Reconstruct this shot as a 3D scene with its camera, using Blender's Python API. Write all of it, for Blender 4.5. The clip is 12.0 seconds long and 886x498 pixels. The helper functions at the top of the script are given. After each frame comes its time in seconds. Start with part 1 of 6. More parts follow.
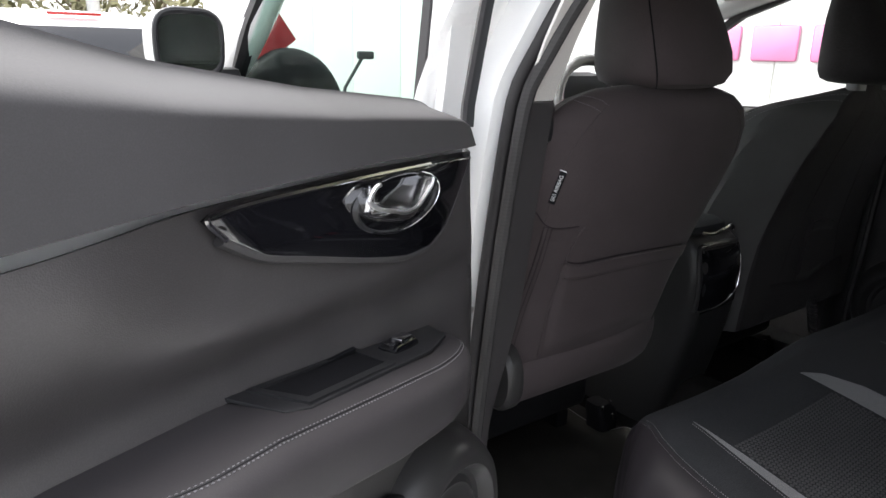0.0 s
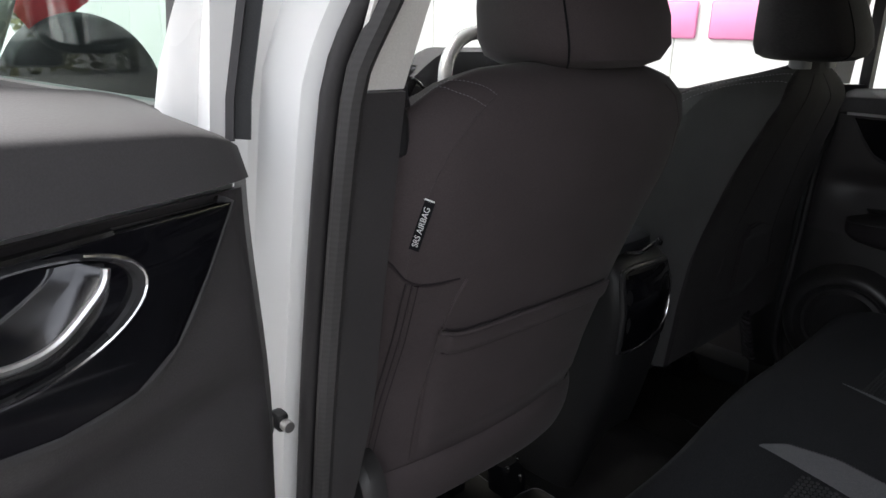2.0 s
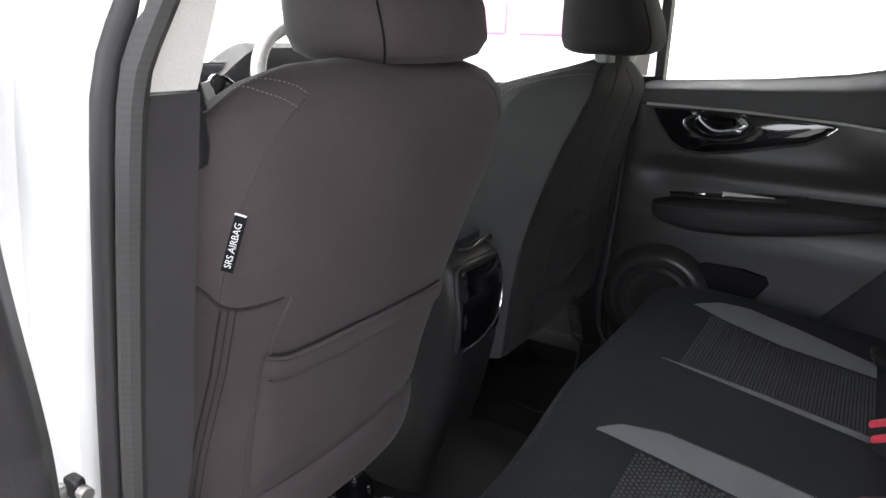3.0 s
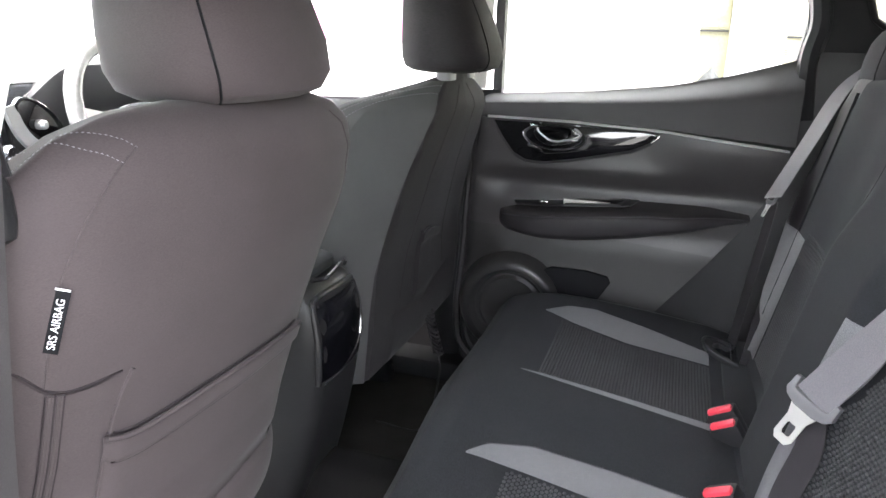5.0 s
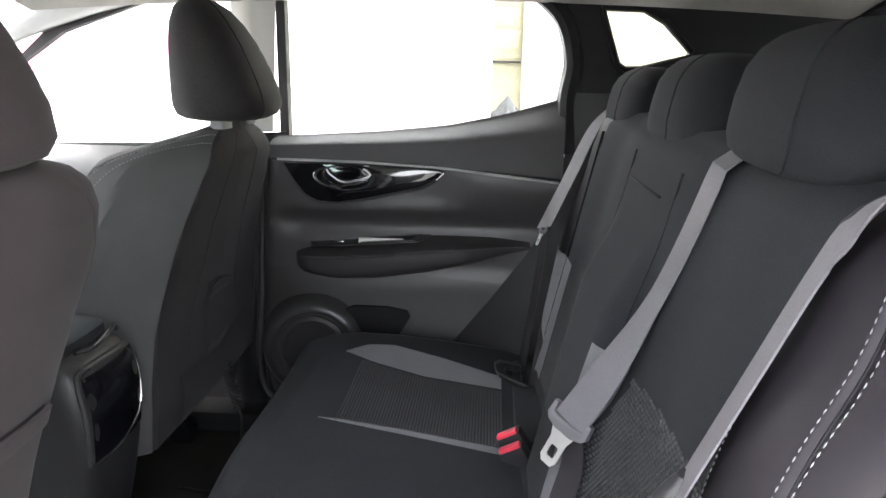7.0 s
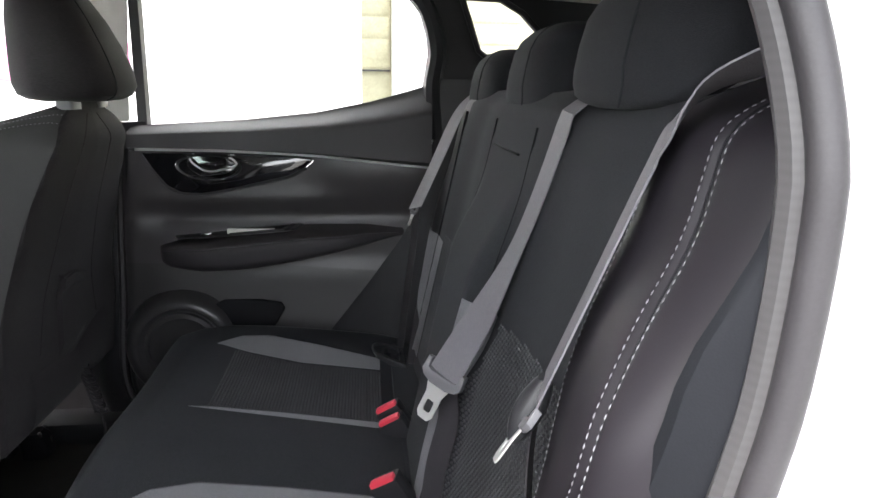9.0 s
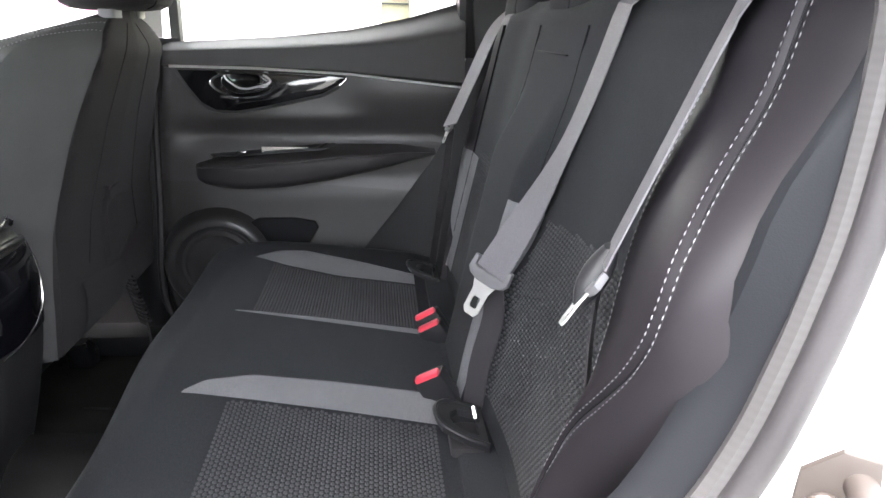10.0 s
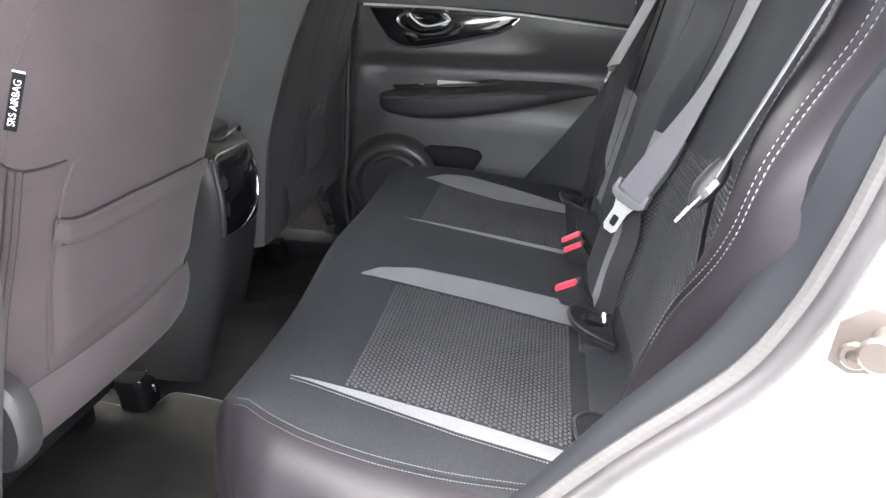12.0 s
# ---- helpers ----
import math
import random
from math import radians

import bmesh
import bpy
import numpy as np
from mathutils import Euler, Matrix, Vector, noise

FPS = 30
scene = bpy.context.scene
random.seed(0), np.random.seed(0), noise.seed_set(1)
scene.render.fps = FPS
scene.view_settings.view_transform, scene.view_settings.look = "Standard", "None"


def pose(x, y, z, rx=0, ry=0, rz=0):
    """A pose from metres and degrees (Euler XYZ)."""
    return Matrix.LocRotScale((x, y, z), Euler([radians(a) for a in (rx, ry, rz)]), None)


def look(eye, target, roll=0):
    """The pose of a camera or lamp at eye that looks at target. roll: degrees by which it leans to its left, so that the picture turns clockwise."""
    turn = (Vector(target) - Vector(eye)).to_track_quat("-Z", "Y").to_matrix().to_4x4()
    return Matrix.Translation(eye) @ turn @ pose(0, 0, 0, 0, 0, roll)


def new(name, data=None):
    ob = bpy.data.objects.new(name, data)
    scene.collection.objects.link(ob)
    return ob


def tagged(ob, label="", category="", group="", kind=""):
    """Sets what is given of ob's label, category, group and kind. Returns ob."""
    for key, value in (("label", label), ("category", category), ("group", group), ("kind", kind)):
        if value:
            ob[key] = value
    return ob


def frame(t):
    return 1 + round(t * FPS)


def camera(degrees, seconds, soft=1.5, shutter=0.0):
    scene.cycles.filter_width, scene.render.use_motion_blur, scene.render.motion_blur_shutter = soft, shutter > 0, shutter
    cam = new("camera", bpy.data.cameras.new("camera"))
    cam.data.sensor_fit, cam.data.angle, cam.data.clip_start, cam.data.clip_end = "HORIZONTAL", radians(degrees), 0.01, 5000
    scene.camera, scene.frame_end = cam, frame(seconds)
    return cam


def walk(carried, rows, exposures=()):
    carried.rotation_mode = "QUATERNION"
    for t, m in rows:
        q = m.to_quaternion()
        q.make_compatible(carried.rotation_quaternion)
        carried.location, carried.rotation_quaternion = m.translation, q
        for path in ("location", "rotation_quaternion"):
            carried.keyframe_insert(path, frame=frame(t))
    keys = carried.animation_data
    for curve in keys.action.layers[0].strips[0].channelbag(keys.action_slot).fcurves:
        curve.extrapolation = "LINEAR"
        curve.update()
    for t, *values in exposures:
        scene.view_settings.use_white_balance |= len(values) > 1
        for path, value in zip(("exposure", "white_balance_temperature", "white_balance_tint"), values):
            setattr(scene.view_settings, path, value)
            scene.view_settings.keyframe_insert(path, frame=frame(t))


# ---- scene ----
cam = camera(65.3, 12.0)
PATH = [
    (0, (-1.230, -0.092, 1.176), (-0.085, 1.453, 0.629), 1.2),
    (0.5, (-1.115, -0.004, 1.170), (0.040, 1.530, 0.610), 1.2),
    (1, (-1.034, 0.060, 1.159), (0.143, 1.571, 0.585), 1.2),
    (1.5, (-0.980, 0.102, 1.154), (0.226, 1.586, 0.567), 1.2),
    (2, (-0.946, 0.136, 1.162), (0.390, 1.499, 0.563), 1.5),
    (2.5, (-0.925, 0.151, 1.161), (0.579, 1.324, 0.559), 1.6),
    (3, (-0.905, 0.162, 1.160), (0.727, 1.152, 0.563), 1.6),
    (3.2, (-0.900, 0.163, 1.163), (0.769, 1.087, 0.564), 1.8),
    (4.8, (-0.879, 0.188, 1.189), (0.928, 0.820, 0.609), 1.2),
    (5, (-0.880, 0.183, 1.188), (0.936, 0.785, 0.606), 1.4),
    (5.5, (-0.878, 0.152, 1.198), (0.964, 0.671, 0.616), 1.2),
    (6, (-0.874, 0.138, 1.202), (1.010, 0.520, 0.649), 1.2),
    (6.5, (-0.870, 0.126, 1.212), (1.043, 0.374, 0.684), 1.1),
    (7, (-0.864, 0.117, 1.221), (1.068, 0.243, 0.721), 1.0),
    (7.5, (-0.859, 0.104, 1.225), (1.084, 0.131, 0.751), 0.9),
    (7.7, (-0.857, 0.100, 1.230), (1.087, 0.089, 0.761), 1.0),
    (9.3, (-0.899, 0.109, 1.143), (1.027, -0.146, 0.668), 1.1),
    (9.5, (-0.905, 0.117, 1.133), (1.011, -0.134, 0.618), 1.2),
    (10, (-0.915, 0.149, 1.115), (0.980, -0.035, 0.503), 1.2),
    (10.5, (-0.944, 0.162, 1.112), (0.937, 0.101, 0.435), 1.4),
    (11, (-0.982, 0.165, 1.100), (0.886, 0.230, 0.389), 1.5),
    (11.5, (-1.020, 0.152, 1.107), (0.830, 0.328, 0.369), 1.5),
    (12, (-1.056, 0.136, 1.112), (0.776, 0.401, 0.355), 1.5),
]
walk(cam, [(t, look(eye, target, roll)) for t, eye, target, roll in PATH],
     [(0.0, 2.25), (0.5, 2.45), (1.0, 2.15), (1.5, 1.95), (2.0, 2.05), (2.5, 2.30), (3.0, 3.40), (3.4, 4.00), (5.0, 4.60), (6.2, 4.60), (7.0, 4.20), (7.7, 4.30), (9.0, 3.80), (9.6, 3.70), (10.0, 4.50), (10.5, 5.02), (11.5, 5.00), (12.0, 4.88)])

# World: overcast daylight ------------------------------------------------
SUN_EL, SUN_AZ = 69.0, 335.0
world = bpy.data.worlds.new("overcast_sky")
scene.world = world
world.use_nodes = True
wn = world.node_tree.nodes
sky = wn.new("ShaderNodeTexSky")
sky.sky_type = "NISHITA"
sky.sun_disc = False
sky.sun_elevation, sky.sun_rotation = radians(SUN_EL), radians(SUN_AZ)
sky.air_density, sky.dust_density, sky.ozone_density = 1.0, 4.0, 0.6
desat = wn.new("ShaderNodeHueSaturation")
desat.inputs["Saturation"].default_value = 0.25
world.node_tree.links.new(sky.outputs[0], desat.inputs["Color"])
world.node_tree.links.new(desat.outputs[0], wn["Background"].inputs["Color"])
wn["Background"].inputs["Strength"].default_value = 0.15
sun_data = bpy.data.lights.new("sun", "SUN")
sun_data.energy, sun_data.angle, sun_data.color = 1.2, radians(50), (1.0, 0.96, 0.9)
sun = new("sun", sun_data)
sun.matrix_world = look((-1.4, 3.0, 9.4), (0, 0, 0.9))


# Materials ---------------------------------------------------------------
def material(name, color, rough=0.6, metal=0.0, grain=0.0, scale=400.0, vary=0.12, spec=0.5, kind="noise", coat=0.0, sheen=0.0, stretch=(1, 1, 1)):
    """A surface with fine relief (grain) and blotches of two sizes; kind: noise, cells, weave."""
    m = bpy.data.materials.new(name)
    m.use_nodes = True
    nt = m.node_tree
    n, l = nt.nodes, nt.links
    b = n["Principled BSDF"]
    b.inputs["Roughness"].default_value = rough
    b.inputs["Metallic"].default_value = metal
    b.inputs["Specular IOR Level"].default_value = spec
    b.inputs["Coat Weight"].default_value = coat
    b.inputs["Coat Roughness"].default_value = 0.05
    b.inputs["Sheen Weight"].default_value = sheen
    b.inputs["Sheen Roughness"].default_value = 0.4
    tc = n.new("ShaderNodeTexCoord")
    mp = n.new("ShaderNodeMapping")
    mp.inputs["Scale"].default_value = stretch
    l.new(tc.outputs["Object"], mp.inputs[0])
    big = n.new("ShaderNodeTexNoise")
    big.inputs["Scale"].default_value = 9.0
    big.inputs["Detail"].default_value = 6.0
    l.new(tc.outputs["Object"], big.inputs["Vector"])
    if kind == "cells":
        fine = n.new("ShaderNodeTexVoronoi")
        fine.inputs["Scale"].default_value = scale
        height = fine.outputs["Distance"]
    elif kind == "weave":
        fine = n.new("ShaderNodeTexWave")
        fine.inputs["Scale"].default_value = scale
        fine.bands_direction = "Z"
        fine.inputs["Distortion"].default_value = 0.4
        fine.inputs["Detail"].default_value = 2.0
        height = fine.outputs["Fac"]
    else:
        fine = n.new("ShaderNodeTexNoise")
        fine.inputs["Scale"].default_value = scale
        fine.inputs["Detail"].default_value = 4.0
        height = fine.outputs["Fac"]
    l.new(mp.outputs[0], fine.inputs["Vector"])
    ramp = n.new("ShaderNodeMixRGB")
    ramp.blend_type = "MULTIPLY"
    ramp.inputs["Fac"].default_value = 1.0
    mixv = n.new("ShaderNodeMapRange")
    mixv.inputs["From Min"].default_value, mixv.inputs["From Max"].default_value = 0.3, 0.7
    mixv.inputs["To Min"].default_value, mixv.inputs["To Max"].default_value = 1 - vary, 1 + vary
    l.new(big.outputs["Fac"], mixv.inputs["Value"])
    fv = n.new("ShaderNodeMapRange")
    fv.inputs["To Min"].default_value, fv.inputs["To Max"].default_value = 1 - min(0.5, grain * 0.8), 1 + min(0.5, grain * 0.8)
    l.new(height, fv.inputs["Value"])
    mul = n.new("ShaderNodeMath")
    mul.operation = "MULTIPLY"
    l.new(mixv.outputs[0], mul.inputs[0])
    l.new(fv.outputs[0], mul.inputs[1])
    ramp.inputs["Color1"].default_value = (*color, 1)
    l.new(mul.outputs[0], ramp.inputs["Color2"])
    l.new(ramp.outputs[0], b.inputs["Base Color"])
    rv = n.new("ShaderNodeMapRange")
    rv.inputs["To Min"].default_value, rv.inputs["To Max"].default_value = max(0.02, rough - 0.08), min(1, rough + 0.08)
    l.new(big.outputs["Fac"], rv.inputs["Value"])
    if rough > 0.12:
        l.new(rv.outputs[0], b.inputs["Roughness"])
    if grain:
        bump = n.new("ShaderNodeBump")
        bump.inputs["Strength"].default_value = min(1.0, grain)
        bump.inputs["Distance"].default_value = 0.0004
        l.new(height, bump.inputs["Height"])
        l.new(bump.outputs[0], b.inputs["Normal"])
    return m


def glass_material(name, tint, rough=0.0):
    m = bpy.data.materials.new(name)
    m.use_nodes = True
    b = m.node_tree.nodes["Principled BSDF"]
    b.inputs["Base Color"].default_value = (*tint, 1)
    b.inputs["Roughness"].default_value = rough
    b.inputs["Transmission Weight"].default_value = 1.0
    b.inputs["IOR"].default_value = 1.08
    return m


M = {
    "plastic": material("grained_black_plastic", (0.052, 0.0485, 0.0505), 0.38, grain=0.2, scale=900, kind="cells", vary=0.1),
    "plastic_dark": material("dark_plastic", (0.019, 0.019, 0.021), 0.42, grain=0.2, scale=900, kind="cells", vary=0.1, spec=0.3),
    "soft": material("soft_touch_pad", (0.0432, 0.0414, 0.0441), 0.58, grain=0.15, scale=900, kind="cells", vary=0.1),
    "arm_leather": material("armrest_leatherette", (0.036, 0.033, 0.036), 0.55, grain=0.08, scale=900, kind="cells", vary=0.08, spec=0.3),
    "leather": material("dark_leatherette", (0.0155, 0.0135, 0.0165), 0.5, grain=0.05, scale=900, kind="cells", vary=0.08, spec=0.22),
    "fabric": material("black_seat_fabric", (0.0225, 0.0234, 0.02664), 0.85, grain=0.7, scale=1500, vary=0.12, spec=0.12, sheen=0.03, stretch=(0.2, 0.6, 1)),
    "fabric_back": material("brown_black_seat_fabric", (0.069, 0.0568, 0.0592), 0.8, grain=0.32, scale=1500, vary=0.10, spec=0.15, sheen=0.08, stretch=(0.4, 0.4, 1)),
    "hexfab": material("knitted_insert_fabric", (0.054, 0.054, 0.0576), 0.85, grain=0.7, scale=1500, vary=0.15, spec=0.1, sheen=0.03),
    "grey": material("light_grey_trim_fabric", (0.165, 0.165, 0.176), 0.75, grain=0.9, scale=1400, kind="cells", vary=0.08, spec=0.3),
    "seam": material("dark_brown_seam_thread", (0.036, 0.0297, 0.0324), 0.8, grain=0.3, scale=900, spec=0.12),
    "thread": material("pale_grey_thread", (0.21, 0.205, 0.22), 0.7, grain=0.3, scale=900),
    "web": material("grey_belt_webbing", (0.144, 0.1376, 0.1504), 0.62, grain=0.8, scale=1300, vary=0.06, stretch=(0.5, 1, 1)),
    "web_dark": material("dark_belt_webbing", (0.030, 0.027, 0.031), 0.65, grain=0.7, scale=1300, vary=0.08),
    "gloss": material("piano_black_plastic", (0.006, 0.006, 0.008), 0.06, vary=0.1, coat=1.0),
    "chrome": material("satin_chrome", (0.75, 0.75, 0.78), 0.12, metal=1.0, vary=0.05),
    "satin": material("bright_satin_metal", (0.85, 0.85, 0.87), 0.35, metal=1.0, vary=0.03),
    "dark_chrome": material("smoked_chrome", (0.72, 0.72, 0.74), 0.20, metal=1.0, vary=0.03),
    "pocket": material("matt_black_pocket_lining", (0.009, 0.009, 0.0108), 0.7, spec=0.15, grain=0.2, scale=900),
    "gloss_soft": material("smooth_black_plastic", (0.0288, 0.0288, 0.0306), 0.28, spec=0.5, vary=0.05),
    "tongue_metal": material("brushed_tongue_metal", (0.62, 0.62, 0.60), 0.32, metal=0.6, vary=0.04),
    "grip_grey": material("grey_grip_plastic", (0.135, 0.1332, 0.1404), 0.45, grain=0.15, scale=900),
    # driver's seat cloth twice: shade darkens the rear's colour, light pales the sides'
    "fabric_far": material("shaded_seat_fabric", (0.027, 0.0245, 0.026), 0.8, grain=0.7, scale=1300, vary=0.15, spec=0.15, sheen=0.05, stretch=(0.12, 0.12, 1)),
    "fabric_side": material("lit_bolster_cloth", (0.066, 0.0645, 0.065), 0.8, grain=0.3, scale=1300, vary=0.1, spec=0.15, sheen=0.05),
    "plastic_grey": material("grey_hard_plastic", (0.038, 0.0365, 0.037), 0.42, grain=0.2, scale=900, kind="cells", vary=0.08),
    "speaker": material("moulded_speaker_plastic", (0.036, 0.035, 0.036), 0.32, grain=0.1, scale=900, kind="cells", vary=0.06),
    "steel": material("pressed_steel", (0.55, 0.54, 0.53), 0.32, metal=1.0, grain=0.2, scale=300),
    "white": material("white_car_paint", (0.8, 0.8, 0.8), 0.25, vary=0.03, coat=0.6),
    "rubber": material("black_rubber_seal", (0.022, 0.020, 0.022), 0.55, grain=0.3, scale=500, vary=0.2),
    "palepl": material("white_pillar_plastic", (0.72, 0.7, 0.67), 0.55, grain=0.2, scale=700, vary=0.04),
    "trim_grey": material("dark_grey_trim_plastic", (0.0105, 0.0112, 0.0135), 0.6, grain=0.12, scale=900, kind="cells", vary=0.08, spec=0.12),
    "rubber_rib": material("ribbed_seal", (0.042, 0.040, 0.041), 0.6, grain=0.1, scale=63, kind="weave"),
    "headliner": material("light_grey_headliner", (0.528, 0.512, 0.48), 0.9, grain=0.5, scale=700, vary=0.06, spec=0.2),
    "carpet": material("black_carpet", (0.018, 0.0171, 0.0171), 0.95, grain=1.0, scale=700, vary=0.25, spec=0.03),
    "mat": material("dark_grey_floor_mat", (0.0396, 0.0378, 0.0351), 0.95, grain=1.0, scale=500, vary=0.2, spec=0.03),
    "red": material("red_release_button", (0.72, 0.05, 0.085), 0.35, vary=0.08, coat=0.3),
    "lightpl": material("pale_grey_plastic", (0.3, 0.285, 0.29), 0.45, grain=0.2, scale=700, vary=0.06, spec=0.4),
    "glass": glass_material("clear_window_glass", (0.96, 0.98, 0.97)),
    "tint": glass_material("green_window_glass", (0.72, 0.88, 0.82)),
    "mirror": material("mirror_glass", (0.9, 0.92, 0.92), 0.01, metal=1.0, vary=0.0),
    "asphalt": material("asphalt", (0.1, 0.098, 0.093), 0.9, grain=0.8, scale=60, vary=0.3),
    "wallwhite": material("white_cladding", (0.8, 0.79, 0.76), 0.6, vary=0.04, grain=0.1, scale=20),
    "wallbeige": material("cream_render", (0.38, 0.355, 0.245), 0.8, vary=0.08, grain=0.4, scale=60),
    "pink": material("crimson_sign_face", (0.75, 0.26, 0.46), 0.4, vary=0.04),
    "bark": material("bark", (0.12, 0.09, 0.06), 0.95, grain=0.9, scale=30, vary=0.3),
    "leaf": material("spring_foliage", (0.10, 0.095, 0.04), 0.8, vary=0.4, scale=20),
    "redcard": material("red_card", (0.5, 0.04, 0.05), 0.5, vary=0.06),
    "tyre": material("tyre_rubber", (0.025, 0.025, 0.025), 0.85, grain=0.3, scale=200),
    "lamp_red": material("red_lamp_lens", (0.5, 0.02, 0.02), 0.1, coat=1.0),
    # wheel rim leather, its grey lifted to carry the windscreen's sheen
    "rim_sheen": material("sheen_grey_leather", (0.085, 0.085, 0.088), 0.25, vary=0.15, grain=0.3, scale=90, coat=0.3),
    "console": material("grained_console_plastic", (0.021, 0.0205, 0.0215), 0.45, grain=0.12, scale=900, kind="cells", vary=0.06, spec=0.4),
    "striker": material("dull_zinc_metal", (0.06, 0.05, 0.046), 0.45, metal=0.3, vary=0.1),
    "gravel": material("grey_gravel", (0.09, 0.09, 0.09), 0.95, grain=0.9, scale=60, vary=0.4),
    "white_print": material("white_print", (0.8, 0.8, 0.8), 0.6),
}


# Mesh tools --------------------------------------------------------------
def finish(bm, angle=35):
    bmesh.ops.recalc_face_normals(bm, faces=bm.faces)
    for f in bm.faces:
        f.smooth = True
    return bm


def thing(name, at, label, category, group="", kind="", turn=None):
    ob = new(name)
    ob.empty_display_size = 0.05
    ob.matrix_basis = turn if turn else Matrix.Translation(at)
    return tagged(ob, label, category, group, kind)


def part(name, bm, mat, parent, label="", local=False, angle=38):
    """Links a bmesh (in world metres, or the parent's own if local) as one mesh under its thing."""
    finish(bm)
    if parent is not None and not local:
        chain, p = Matrix.Identity(4), parent
        while p:
            chain = p.matrix_basis @ chain
            p = p.parent
        bm.transform(chain.inverted())
    me = bpy.data.meshes.new(name)
    bm.to_mesh(me)
    bm.free()
    me.set_sharp_from_angle(angle=radians(angle))
    me.materials.append(M[mat])
    ob = new(name, me)
    ob.parent = parent
    if label:
        tagged(ob, label)
    return ob


def solid(name, bm, mat, label, category, kind="", group=""):
    ob = part(name, bm, mat, None)
    return tagged(ob, label, category, group, kind)


def grid(P, nu, nv, wrap=False, u0=0.0, u1=1.0, v0=0.0, v1=1.0, bm=None):
    bm = bm or bmesh.new()
    rows = []
    for i in range(nu + (0 if wrap else 1)):
        u = u0 + (u1 - u0) * i / nu
        rows.append([bm.verts.new(P(u, v0 + (v1 - v0) * j / nv)) for j in range(nv + 1)])
    n = len(rows)
    for i in range(n if wrap else n - 1):
        for j in range(nv):
            q = (rows[i][j], rows[(i + 1) % n][j], rows[(i + 1) % n][j + 1], rows[i][j + 1])
            bm.faces.new(q)
    return bm


def skin(P, nu, nv, thick, **k):
    """A sheet P(u, v) with thickness towards minus its normal."""
    bm = grid(P, nu, nv, **k)
    bmesh.ops.recalc_face_normals(bm, faces=bm.faces)
    bmesh.ops.solidify(bm, geom=bm.faces[:], thickness=thick)
    return bm


def loft(rings, caps=True, bm=None):
    bm = bm or bmesh.new()
    vs = [[bm.verts.new(p) for p in r] for r in rings]
    n = len(vs[0])
    for a, b in zip(vs, vs[1:]):
        for i in range(n):
            bm.faces.new((a[i], a[(i + 1) % n], b[(i + 1) % n], b[i]))
    if caps:
        bm.faces.new(vs[0][::-1])
        bm.faces.new(vs[-1])
    return bm


def super_ring(c, ax, ay, w, d, e=3.0, n=28):
    """A rounded-rectangle ring about c in the plane of ax and ay; w, d: half sizes."""
    pts = []
    for i in range(n):
        a = 2 * math.pi * i / n
        ca, sa = math.cos(a), math.sin(a)
        x = math.copysign(abs(ca) ** (2 / e), ca) * w
        y = math.copysign(abs(sa) ** (2 / e), sa) * d
        pts.append(Vector(c) + Vector(ax) * x + Vector(ay) * y)
    return pts


def tube(points, r, n=10, bm=None, caps=True):
    pts = [Vector(p) for p in points]
    rings = []
    side = None
    for i, p in enumerate(pts):
        t = (pts[min(i + 1, len(pts) - 1)] - pts[max(i - 1, 0)]).normalized()
        if side is None:
            side = t.orthogonal().normalized()
        side = (side - t * side.dot(t)).normalized()
        up = t.cross(side)
        rr = r(i / (len(pts) - 1)) if callable(r) else r
        rings.append([p + (side * math.cos(2 * math.pi * k / n) + up * math.sin(2 * math.pi * k / n)) * rr for k in range(n)])
    return loft(rings, caps, bm)


def ribbon(points, width, thick, normal, n=None):
    """A flat band along points, its face turned to normal (a vector, or one per point)."""
    pts = [Vector(p) for p in points]
    rings = []
    for i, p in enumerate(pts):
        t = (pts[min(i + 1, len(pts) - 1)] - pts[max(i - 1, 0)]).normalized()
        nn = Vector(normal[i] if isinstance(normal, list) else normal)
        side = t.cross(nn).normalized()
        nn = side.cross(t).normalized()
        w = width(i / (len(pts) - 1)) if callable(width) else width
        rings.append([p + side * w / 2 + nn * thick / 2, p - side * w / 2 + nn * thick / 2, p - side * w / 2 - nn * thick / 2, p + side * w / 2 - nn * thick / 2])
    return loft(rings)


def band(points, sides, width, thick):
    """A flat band along points; sides gives the direction across it at each point."""
    pts = [Vector(p) for p in points]
    rings = []
    for i, (p, q) in enumerate(zip(pts, sides)):
        t = (pts[min(i + 1, len(pts) - 1)] - pts[max(i - 1, 0)]).normalized()
        side = (Vector(q) - t * Vector(q).dot(t)).normalized()
        nn = side.cross(t).normalized()
        rings.append([p + side * width / 2 + nn * thick / 2, p - side * width / 2 + nn * thick / 2, p - side * width / 2 - nn * thick / 2, p + side * width / 2 - nn * thick / 2])
    return loft(rings)


def curve(points, n):
    """n + 1 points along a smooth line through points (Catmull-Rom)."""
    p = [Vector(q) for q in points]
    p = [p[0] * 2 - p[1]] + p + [p[-1] * 2 - p[-2]]
    out = []
    m = len(p) - 3
    for k in range(n + 1):
        f = k / n * m
        i = min(int(f), m - 1)
        t = f - i
        a, b, c, d = p[i:i + 4]
        out.append(0.5 * ((2 * b) + (c - a) * t + (2 * a - 5 * b + 4 * c - d) * t * t + (3 * b - a - 3 * c + d) * t ** 3))
    return out


def interp(table, x):
    """Straight-line value of x in ((x, y), ...)."""
    return float(np.interp(x, [a for a, _ in table], [b for _, b in table]))


def soft(table, x, r=0.02):
    """interp() with its corners rounded over r to both sides."""
    return sum(interp(table, x + r * k / 3) for k in range(-3, 4)) / 7


